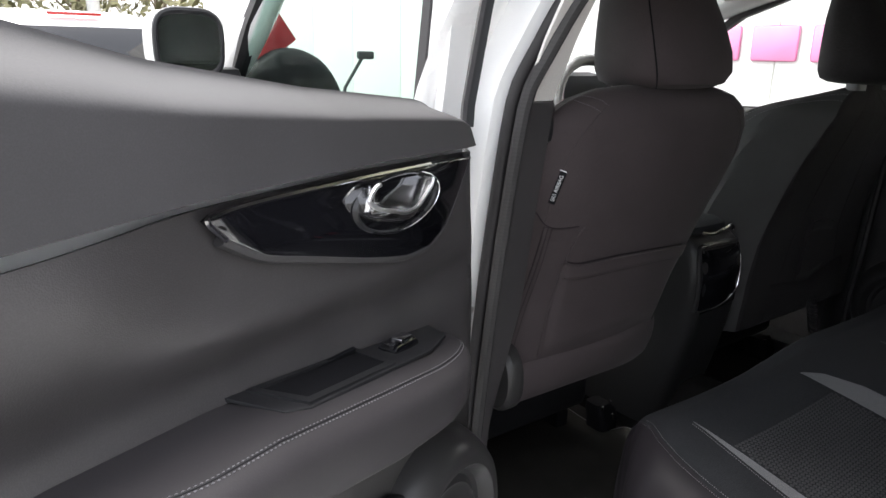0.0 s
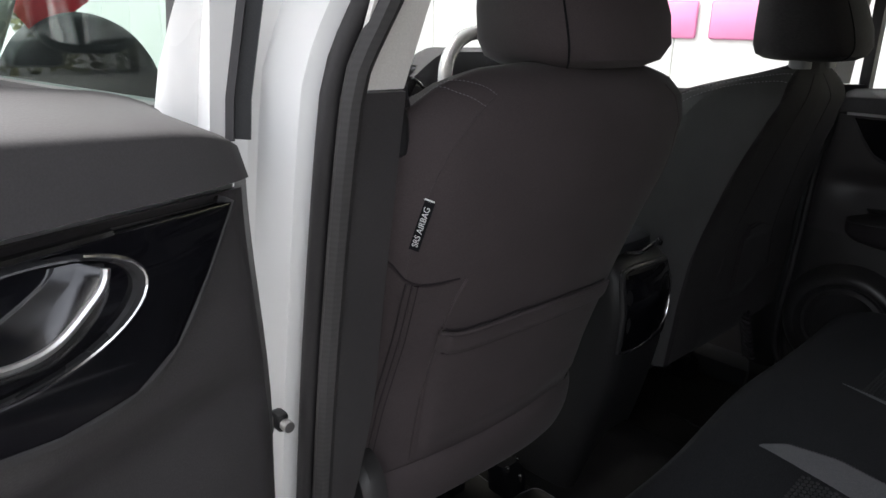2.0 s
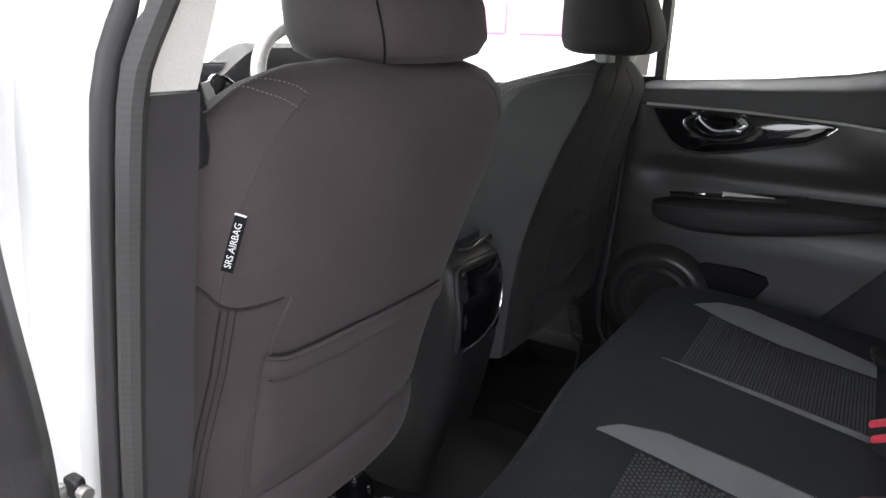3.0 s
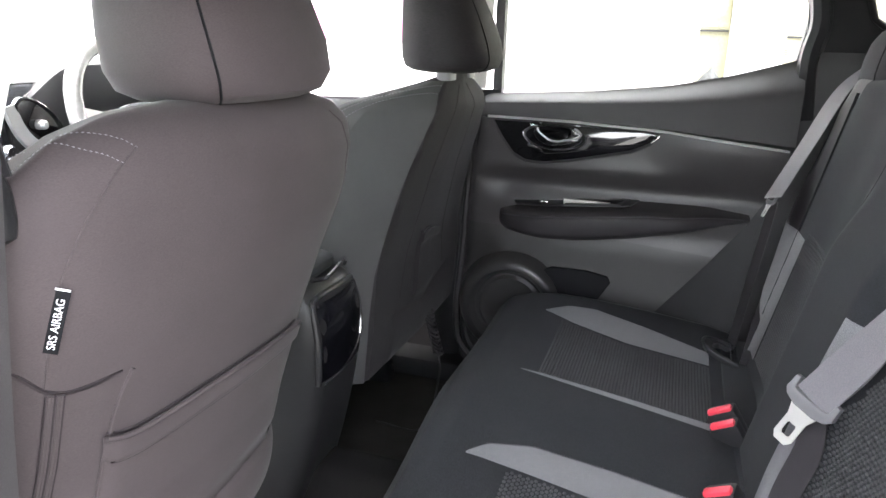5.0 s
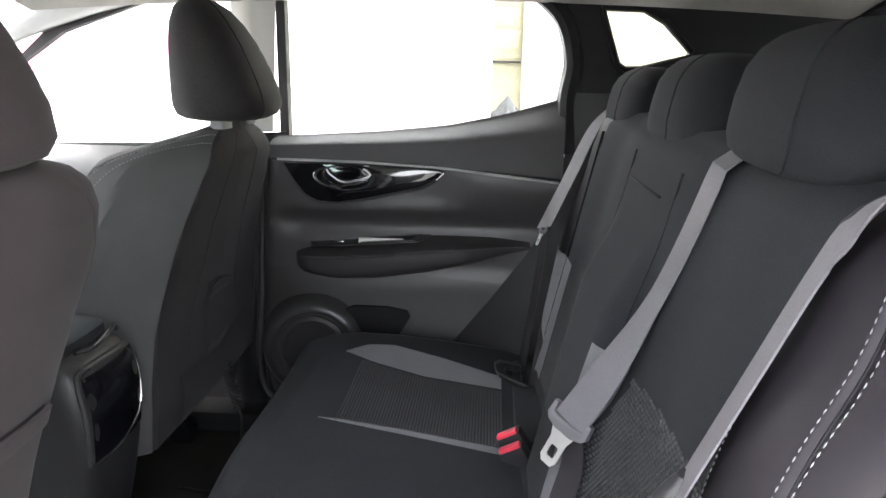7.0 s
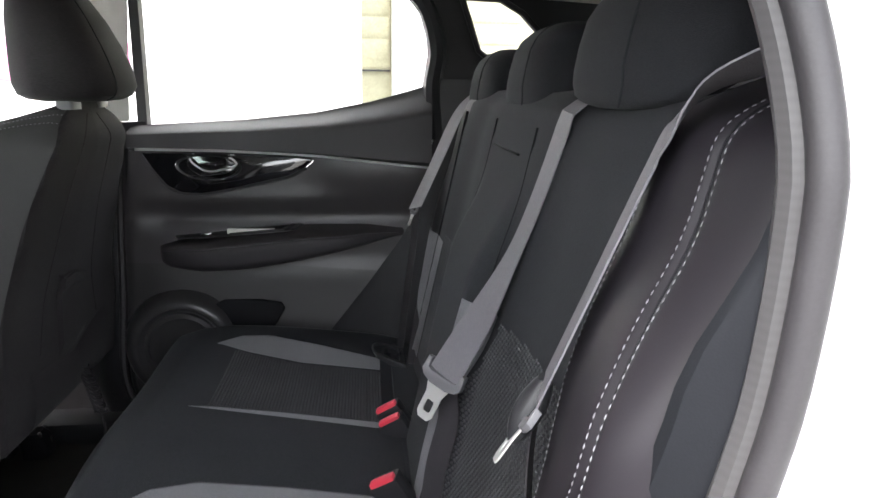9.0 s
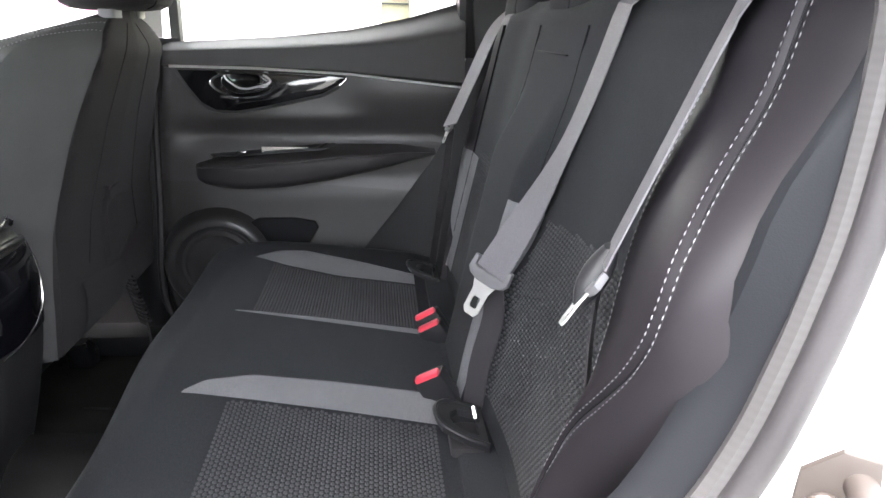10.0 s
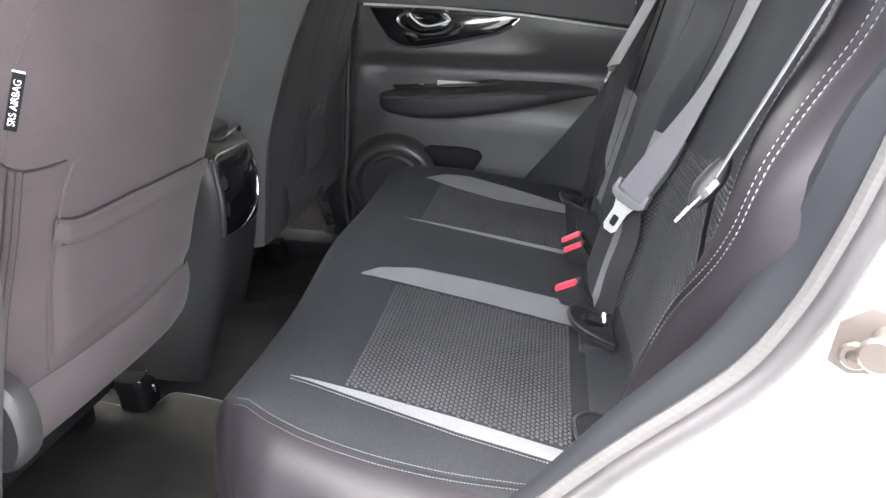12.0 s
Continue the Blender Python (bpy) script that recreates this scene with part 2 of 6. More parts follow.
def smooth(a, b, x):
    t = max(0.0, min(1.0, (x - a) / (b - a)))
    return t * t * (3 - 2 * t)


def box(lo, hi, bevel=0.0, bm=None, seg=2):
    b2 = bmesh.new()
    bmesh.ops.create_cube(b2, size=1)
    lo, hi = Vector(lo), Vector(hi)
    for v in b2.verts:
        v.co = Vector([(lo[i] + hi[i]) / 2 + v.co[i] * (hi[i] - lo[i]) for i in range(3)])
    if bevel:
        bmesh.ops.bevel(b2, geom=b2.edges[:], offset=bevel, segments=seg, profile=0.5, affect="EDGES")
    if bm is None:
        return b2
    add(bm, b2)
    return bm


def add(bm, other):
    me = bpy.data.meshes.new("joined")
    other.to_mesh(me)
    other.free()
    bm.from_mesh(me)
    bpy.data.meshes.remove(me)


def turned(bm, m):
    bm.transform(m)
    return bm


def stitches(points, normal, length=0.006, gap=0.004, r=0.0009):
    """Short threads along a line of points, lying proud on a surface."""
    pts = [Vector(p) for p in points]
    bm = bmesh.new()
    run, need = 0.0, 0.0
    for a, b in zip(pts, pts[1:]):
        seg = (b - a).length
        if seg < 1e-6:
            continue
        t = (b - a) / seg
        nn = Vector(normal).normalized()
        s = t.cross(nn).normalized()
        while need < run + seg:
            c = a + t * (need - run)
            q = [c - t * length / 2, c + s * r, c + t * length / 2, c - s * r]
            base = [bm.verts.new(x) for x in q]
            top = [bm.verts.new(c + (x - c) * 0.6 + nn * r * 1.3) for x in q]
            for i in range(4):
                bm.faces.new((base[i], base[(i + 1) % 4], top[(i + 1) % 4], top[i]))
            bm.faces.new(top)
            need += length + gap
        run += seg
    return bm


def prism(outline, axis_pt, ax, ay, depth, bevel=0.0, hole=None):
    """A flat outline ((a, b), ...) in the plane of ax, ay at axis_pt, pushed out by the vector depth."""
    bm = bmesh.new()
    o, ax, ay, dv = Vector(axis_pt), Vector(ax), Vector(ay), Vector(depth)
    vs = [bm.verts.new(o + ax * a + ay * b) for a, b in outline]
    f = bm.faces.new(vs)
    if bevel:
        ext = bmesh.ops.extrude_face_region(bm, geom=[f])
        top = [g for g in ext["geom"] if isinstance(g, bmesh.types.BMFace)]
        bmesh.ops.translate(bm, verts=[v for v in ext["geom"] if isinstance(v, bmesh.types.BMVert)], vec=dv)
        bmesh.ops.bevel(bm, geom=[e for e in top[0].edges], offset=bevel, segments=2, profile=0.5, affect="EDGES")
    else:
        ext = bmesh.ops.extrude_face_region(bm, geom=[f])
        bmesh.ops.translate(bm, verts=[v for v in ext["geom"] if isinstance(v, bmesh.types.BMVert)], vec=dv)
    return bm


def frame_band(inner, outer, ax_to_world, depth):
    """A closed band between two outlines with the same count; ax_to_world maps (a, b) to a point."""
    bm = bmesh.new()
    dv = Vector(depth)
    n = len(inner)
    i0 = [bm.verts.new(ax_to_world(*p)) for p in inner]
    o0 = [bm.verts.new(ax_to_world(*p)) for p in outer]
    i1 = [bm.verts.new(v.co + dv) for v in i0]
    o1 = [bm.verts.new(v.co + dv) for v in o0]
    for k in range(n):
        j = (k + 1) % n
        bm.faces.new((i0[k], i0[j], o0[j], o0[k]))
        bm.faces.new((i1[k], o1[k], o1[j], i1[j]))
        bm.faces.new((i0[k], i1[k], i1[j], i0[j]))
        bm.faces.new((o0[k], o0[j], o1[j], o1[k]))
    return bm

# Setting: ground, car shell ----------------------------------------------
def flat(x0, x1, y0, y1, z, n=1):
    return grid(lambda u, v: (x0 + (x1 - x0) * u, y0 + (y1 - y0) * v, z), n, n)


solid("ground", flat(-400, 400, -400, 400, 0.0, 8), "asphalt", "worn grey asphalt of the car park", "ground", "structure")

# Line of the door opening in the car's left side: (y, z), closed
OPENING = [(0.59, 0.46), (0.622, 0.53), (0.624, 0.62), (0.607, 0.79), (0.586, 0.95), (0.556, 1.12), (0.528, 1.19), (0.49, 1.26), (0.44, 1.32), (0.37, 1.36),
           (0.24, 1.375), (0.12, 1.355), (0.03, 1.312), (-0.032, 1.272), (-0.066, 1.225), (-0.083, 1.17), (-0.088, 1.11), (-0.084, 1.035), (-0.075, 0.985), (-0.065, 0.946), (-0.052, 0.906),
           (-0.030, 0.861), (0.0, 0.824), (0.062, 0.762), (0.13, 0.694), (0.20, 0.628), (0.29, 0.545), (0.37, 0.478), (0.44, 0.44), (0.52, 0.43)]


def inset(y, z):
    """How far the body side leans in at a place: towards the rear, and above the waist."""
    return 0.032 * smooth(0.40, 0.05, y) * smooth(0.55, 0.80, z) + 0.22 * max(0.0, z - 1.13)


def closed_curve(points, n):
    k = len(points)
    ext = [Vector((0, *p)) for p in (points[-3:] + points + points[:3])]
    line = curve(ext, (k + 5) * n)
    return [(p.y, p.z) for p in line[3 * n:(3 + k) * n]]


OPEN = closed_curve(OPENING, 4)
MID = (0.28, 0.90)


def grown(d, line=OPEN):
    """The opening's line moved outward by d metres."""
    out = []
    n = len(line)
    for i in range(n):
        (ay, az), (by, bz) = line[i - 1], line[(i + 1) % n]
        t = Vector((by - ay, bz - az)).normalized()
        nrm = Vector((t.y, -t.x))
        c = Vector(line[i])
        if (c - Vector(MID)).dot(nrm) < 0:
            nrm = -nrm
        out.append(tuple(c + nrm * (d(*line[i]) if callable(d) else d)))
    return out


def behind(y, z):
    """1 along the rear edge and the wheel arch, 0 along the front pillar."""
    return smooth(0.36, 0.20, y)


def opening_band(rings):
    """A closed strip through rings of (x, outward)."""
    bm = bmesh.new()
    vs = []
    for x, d in rings:
        vs.append([bm.verts.new((x + inset(y, z), y, z)) for y, z in grown(d)])
    n = len(OPEN)
    for a, b in zip(vs, vs[1:]):
        for i in range(n):
            j = (i + 1) % n
            bm.faces.new((a[i], a[j], b[j], b[i]))
    return bm


def rim(low, high):
    return lambda y, z: low + (high - low) * smooth(1.02, 1.10, z) * smooth(0.30, 0.45, y)


shell = thing("car_body", (0, 0, 0.2), "white painted car body with an open rear door", "car body", kind="structure")
part("door_frame", opening_band([(-0.655, 0.004), (-0.668, 0.012), (-0.672, 0.03), (-0.675, 0.055), (-0.69, 0.062), (-0.73, rim(0.066, 0.058)), (-0.745, rim(0.075, 0.060)), (-0.75, rim(0.13, 0.062))]), "white", shell)


def left_quarter(u, v):
    z = 0.35 + 1.05 * v
    y = interp(((0.35, 0.28), (0.55, 0.16), (0.8, -0.10), (1.0, -0.20), (1.2, -0.21), (1.4, -0.15)), z)
    return (-0.752 - 0.05 * math.sin(math.pi * u) * (1 - v * 0.6), y - u * 0.95, z)


part("rear_quarter_panel", skin(left_quarter, 14, 14, 0.012), "white", shell)
part("sill", box((-0.78, -0.1, 0.24), (-0.66, 1.75, 0.40), 0.02), "white", shell)
part("roof_skin", skin(lambda u, v: (-0.74 + 1.48 * u, -1.0 + 2.3 * v, 1.50 - 0.075 * abs(2 * u - 1) ** 3 - 0.04 * (2 * v - 1) ** 2), 20, 20, 0.01), "white", shell)
part("right_side_skin", skin(lambda u, v: (0.80 - 0.04 * v * v, -1.0 + 2.8 * u, 0.3 + 0.72 * v), 20, 8, 0.01), "white", shell)
part("bonnet", skin(lambda u, v: (-0.72 + 1.44 * u, 1.75 + 0.95 * v, 1.0 - 0.12 * v * v - 0.05 * (2 * u - 1) ** 4), 16, 12, 0.01), "white", shell)
part("tailgate", skin(lambda u, v: (-0.74 + 1.48 * u, -1.0 + 0.05 * v, 0.3 + 0.85 * v), 12, 8, 0.012), "plastic_dark", shell)
part("left_roof_rail", tube(curve([(-0.70, -0.95, 1.30), (-0.70, -0.4, 1.45), (-0.69, 0.2, 1.475), (-0.69, 0.7, 1.46), (-0.69, 1.2, 1.33), (-0.70, 1.72, 1.03)], 30), 0.045, 12), "white", shell)
part("right_roof_rail", tube(curve([(0.72, -0.95, 1.30), (0.72, -0.4, 1.42), (0.71, 0.2, 1.445), (0.71, 0.7, 1.43), (0.71, 1.2, 1.31), (0.72, 1.72, 1.03)], 30), 0.04, 12), "white", shell)

part("front_bumper", loft([super_ring((0, 2.42, z), (1, 0, 0), (0, 1, 0), w, d, 4.0, 40) for z, w, d in ((0.22, 0.72, 0.30), (0.30, 0.78, 0.36), (0.55, 0.80, 0.38), (0.75, 0.78, 0.34), (0.86, 0.74, 0.29))]), "white", shell)
part("rear_bumper", loft([super_ring((0, -1.0, z), (1, 0, 0), (0, 1, 0), w, d, 4.0, 40) for z, w, d in ((0.24, 0.70, 0.12), (0.32, 0.78, 0.17), (0.52, 0.80, 0.18), (0.60, 0.77, 0.13))]), "white", shell)
for sx in (-1, 1):
    part("front_wing", skin(lambda u, v: (sx * (0.775 + 0.025 * math.sin(math.pi * u) - 0.05 * v * v), 1.66 + 0.80 * u, max(0.34, 0.34 + 0.32 * math.sqrt(max(0.0, 1 - ((u - 0.5) / 0.42) ** 2))) * (1 - v) + (0.985 - 0.07 * u * u) * v), 28, 12, 0.01), "white", shell)
    for wy in (2.06, -0.55):
        wx = sx * 0.715
        wh = part("road_wheel", loft([super_ring((wx + o, wy, 0.325), (0, 1, 0), (0, 0, 1), r, r, 2, 36) for o, r in ((-0.10, 0.21), (-0.10, 0.300), (-0.08, 0.322), (-0.05, 0.325), (0.05, 0.325), (0.08, 0.322), (0.10, 0.300), (0.10, 0.21))]), "tyre", shell, "black tyre on a silver alloy wheel")
        part("rim", loft([super_ring((wx + sx * o, wy, 0.325), (0, 1, 0), (0, 0, 1), r, r, 2, 30) for o, r in ((0.0, 0.212), (0.088, 0.212), (0.094, 0.200), (0.080, 0.180), (0.070, 0.06), (0.085, 0.03))]), "steel", wh)

solid("ceiling", skin(lambda u, v: (-0.67 + 1.34 * u, -0.62 + 1.75 * v, 1.455 - 0.08 * abs(2 * u - 1) ** 2.5 - 0.03 * (2 * v - 1) ** 2), 20, 20, 0.012), "headliner", "light grey fabric headliner", "ceiling", "structure")
solid("parcel_area_ceiling", skin(lambda u, v: (-0.67 + 1.34 * u, -0.98 + 0.37 * v, 1.33 + 0.065 * v - 0.05 * abs(2 * u - 1) ** 2.5), 16, 6, 0.012), "plastic_dark", "black tailgate lining over the boot", "lining", "structure")

floor = thing("floor", (0, 0.6, 0.36), "black carpeted car floor with a low tunnel", "floor", kind="structure")


def floor_point(u, v):
    x, y = -0.68 + 1.36 * u, 0.30 + 1.45 * v
    z = 0.36 + 0.155 * math.exp(-((x - 0.020) / 0.066) ** 6) * smooth(0.3, 0.5, y) + 0.02 * smooth(1.0, 1.5, y)
    return (x, y, z)


part("carpet", skin(floor_point, 110, 30, 0.01), "carpet", floor)
part("seat_pan", skin(lambda u, v: (-0.66 + 1.32 * u, 0.46 - 1.45 * v, 0.36 + 0.18 * smooth(0, 0.15, v)), 8, 16, 0.01), "carpet", floor)
part("firewall", box((-0.7, 1.72, 0.3), (0.7, 1.75, 1.0)), "plastic_dark", floor)


def mat_outline(x0, x1, y0, y1):
    r = 0.04
    pts = []
    for cx, cy, a0 in ((x1 - r, y1 - r, 0), (x0 + r, y1 - r, 90), (x0 + r, y0 + r, 180), (x1 - r, y0 + r, 270)):
        for k in range(5):
            a = radians(a0 + 22.5 * k)
            pts.append((cx + r * math.cos(a), cy + r * math.sin(a)))
    return pts


def floor_mat(x0, x1, y0, y1, z, notch=False):
    t = thing("floor_mat", ((x0 + x1) / 2, (y0 + y1) / 2, z), "dark grey carpet floor mat with a bound edge", "floor mat", "floor mats")
    o = mat_outline(x0, x1, y0, y1)
    if notch:
        cutout = curve([(x1 - 0.014, y0 + 0.05, 0), (x1 - 0.008, 0.62, 0), (x1 + 0.002, 0.70, 0), (x1 + 0.008, 0.755, 0), (x1 + 0.002, 0.778, 0), (x1 - 0.026, 0.786, 0), (x1 - 0.046, 0.796, 0), (x1 - 0.048, 0.84, 0), (x1 - 0.040, y1 - 0.05, 0)], 40)
        o = [(q.x, q.y) for q in cutout] + o
        o = o[:41] + [p for p in o[41:] if not (p[0] > x1 - 0.06)]
    part("carpet_sheet", prism(o, (0, 0, z), (1, 0, 0), (0, 1, 0), (0, 0, 0.008), 0.002), "mat", t)
    edge = [(x, y, z + 0.006) for x, y in o]
    part("edge_binding", tube(edge + edge[:1], 0.0022, 6), "web", t)


floor_mat(-0.62, -0.068, 0.36, 0.97, 0.364, True)
floor_mat(0.16, 0.62, 0.36, 1.02, 0.364)

# Seals and pillars round the open doorway --------------------------------
seal = thing("door_seal", (-0.66, 0.6, 0.9), "black rubber door seal round the rear doorway", "door seal", kind="structure")
ring = grown(lambda y, z: -0.009 + 0.005 * behind(y, z))
part("bulb", tube([(-0.657 + inset(y, z), y, z) for y, z in ring + ring[:2]], 0.0085, 10, caps=False), "rubber", seal)
ring = grown(lambda y, z: -0.027 + 0.017 * behind(y, z))
part("ribbed_flange", tube([(-0.652 + 0.006 * behind(y, z) + inset(y, z), y, z) for y, z in ring + ring[:2]], 0.0085, 8, caps=False), "rubber_rib", seal)


def pillar_lower(u, v):
    z = 0.42 + 0.70 * v
    y = interp(((0.42, 0.60), (0.65, 0.598), (0.8, 0.585), (0.95, 0.566), (1.12, 0.540)), z)
    a = u
    return (-0.655 + (0.012 + 0.036 * smooth(0.62, 0.86, z)) * smooth(0, 0.4, a) + 0.004 * a, y - 0.006 + 0.13 * smooth(0.4, 1.0, a), z)


trim_b = thing("pillar_trim", (-0.62, 0.6, 0.8), "black plastic lower trim of the door pillar", "pillar trim", kind="structure")
part("lower_trim", skin(pillar_lower, 18, 24, 0.004), "plastic", trim_b)
trim_bu = thing("pillar_trim", (-0.62, 0.56, 1.25), "pale grey upper trim of the door pillar", "pillar trim", kind="structure")
part("upper_trim", skin(lambda u, v: (-0.652 + 0.046 * smooth(0, 0.4, u), interp(((1.12, 0.536), (1.2, 0.500), (1.3, 0.44), (1.4, 0.37)), 1.123 + 0.28 * v) + 0.15 * smooth(0.4, 1, u), 1.123 + 0.28 * v), 16, 12, 0.004), "palepl", trim_bu)
guide = thing("belt_guide", (-0.60, 0.50, 1.08), "black seat belt guide on the door pillar", "belt guide")
part("knob", turned(loft([super_ring((0, 0, z), (1, 0, 0), (0, 1, 0), 0.010 * k, 0.013 * k, 2.4, 16) for z, k in ((-0.022, 0.5), (-0.019, 0.85), (-0.008, 1.0), (0.008, 0.95), (0.019, 0.7), (0.023, 0.35))]), Matrix.Translation((-0.592, 0.556, 1.088))), "plastic_dark", guide)
part("bracket", box((-0.606, 0.553, 1.070), (-0.592, 0.566, 1.110), 0.003), "plastic_dark", guide)
fbelt = thing("front_seat_belt", (-0.605, 0.5, 0.8), "dark seat belt hanging along the door pillar", "seat belt")
part("webbing", ribbon(curve([(-0.598, 0.560, 1.09), (-0.606, 0.582, 1.0), (-0.614, 0.600, 0.9), (-0.632, 0.615, 0.75), (-0.645, 0.622, 0.46)], 20), 0.024, 0.0015, (0.1, -1, 0)), "web_dark", fbelt)
part("upper_webbing", ribbon(curve([(-0.590, 0.565, 1.10), (-0.588, 0.600, 1.22), (-0.585, 0.62, 1.33)], 12), 0.044, 0.0015, (1, 0.2, 0)), "web_dark", fbelt)

# Rear pillar trim beside the bench
trim_c = thing("pillar_trim", (-0.61, -0.08, 0.9), "dark grey plastic trim of the rear pillar and wheel arch", "pillar trim", kind="structure")


def rear_trim(u, v):
    """From the seal (u=0) in towards the bench (u=1), running up the rear edge of the doorway (v)."""
    z = 0.50 + 0.79 * v
    y = interp(((0.478, 0.37), (0.545, 0.29), (0.628, 0.20), (0.694, 0.13), (0.762, 0.062), (0.824, 0.0), (0.861, -0.030), (0.906, -0.052), (0.946, -0.065), (0.985, -0.075), (1.035, -0.084), (1.11, -0.088), (1.17, -0.083), (1.225, -0.066), (1.272, -0.032), (1.30, 0.01)), z) + 0.012
    d = (Vector(MID) - Vector((y, z))).normalized()
    off = -0.012 + (0.034 - 0.018 * smooth(0.86, 0.70, z) + 0.006 * smooth(0.93, 1.0, z) - 0.034 * smooth(1.03, 1.12, z)) * smooth(0.0, 0.55, u) - 0.11 * smooth(0.62, 1.0, u)
    return (-0.648 + inset(y, z) + (0.052 - 0.020 * smooth(0.93, 1.02, z) - 0.018 * smooth(1.03, 1.12, z)) * u, y + d.x * off, z + d.y * off)


part("arch_trim", skin(rear_trim, 12, 40, 0.004), "trim_grey", trim_c)
part("panel_joint", tube([rear_trim(u, 0.40 + 0.03 * math.sin(u * 5)) for u in (0.22, 0.3, 0.38, 0.46, 0.54, 0.62)], 0.0013, 6), "plastic_dark", trim_c)

striker = thing("door_striker", (-0.655, -0.064, 0.908), "pale metal door lock striker on the door frame", "door striker")
ST = Matrix.Translation((-0.655, -0.064, 0.908)) @ Matrix.Rotation(radians(-30), 4, "Z") @ Matrix.Scale(0.8, 4)
part("plate", turned(prism([(-0.020, -0.022), (-0.004, -0.028), (0.012, -0.022), (0.016, -0.004), (0.024, 0.010), (0.022, 0.028), (0.002, 0.030), (-0.018, 0.012)], (0, 0, 0), (0, -1, 0), (0, 0, 1), (-0.005, 0, 0), 0.001), ST), "striker", striker)
part("bolt", turned(loft([super_ring((-0.004 - h, 0.002, -0.010), (0, 1, 0), (0, 0, 1), r, r, 2, 20) for h, r in ((0, 0.0115), (0.004, 0.0115), (0.006, 0.0095), (0.006, 0.0062), (0.002, 0.0060))]), ST), "striker", striker)
part("pin", turned(loft([super_ring((-0.004 - h, -0.014, 0.010), (0, 1, 0), (0, 0, 1), r, r, 2, 24) for h, r in ((0, 0.010), (0.003, 0.0085), (0.030, 0.0085), (0.031, 0.0135), (0.035, 0.0140), (0.038, 0.0115))]), ST), "striker", striker)

# Rear door: built once, in its own axes: s from the hinge rearwards, n inwards, z up
SILL = ((0.0, 1.075), (0.04, 1.078), (0.25, 1.092), (0.40, 1.109), (0.52, 1.134), (0.62, 1.163), (0.70, 1.19))
SEAM = ((0.0, 1.028), (0.04, 1.028), (0.20, 1.026), (0.40, 1.016), (0.635, 0.992), (0.70, 0.985))
REAR = ((0.36, 0.22), (0.45, 0.30), (0.55, 0.36), (0.62, 0.42), (0.72, 0.50), (0.82, 0.575), (0.90, 0.625), (1.0, 0.645), (1.1, 0.66), (1.2, 0.68))
BEZEL = [(0.035, 1.022), (0.12, 1.022), (0.25, 1.019), (0.35, 1.015), (0.384, 1.011), (0.391, 1.007), (0.376, 0.993), (0.338, 0.974), (0.29, 0.963), (0.215, 0.946), (0.155, 0.936), (0.112, 0.938), (0.083, 0.953), (0.058, 0.985)]


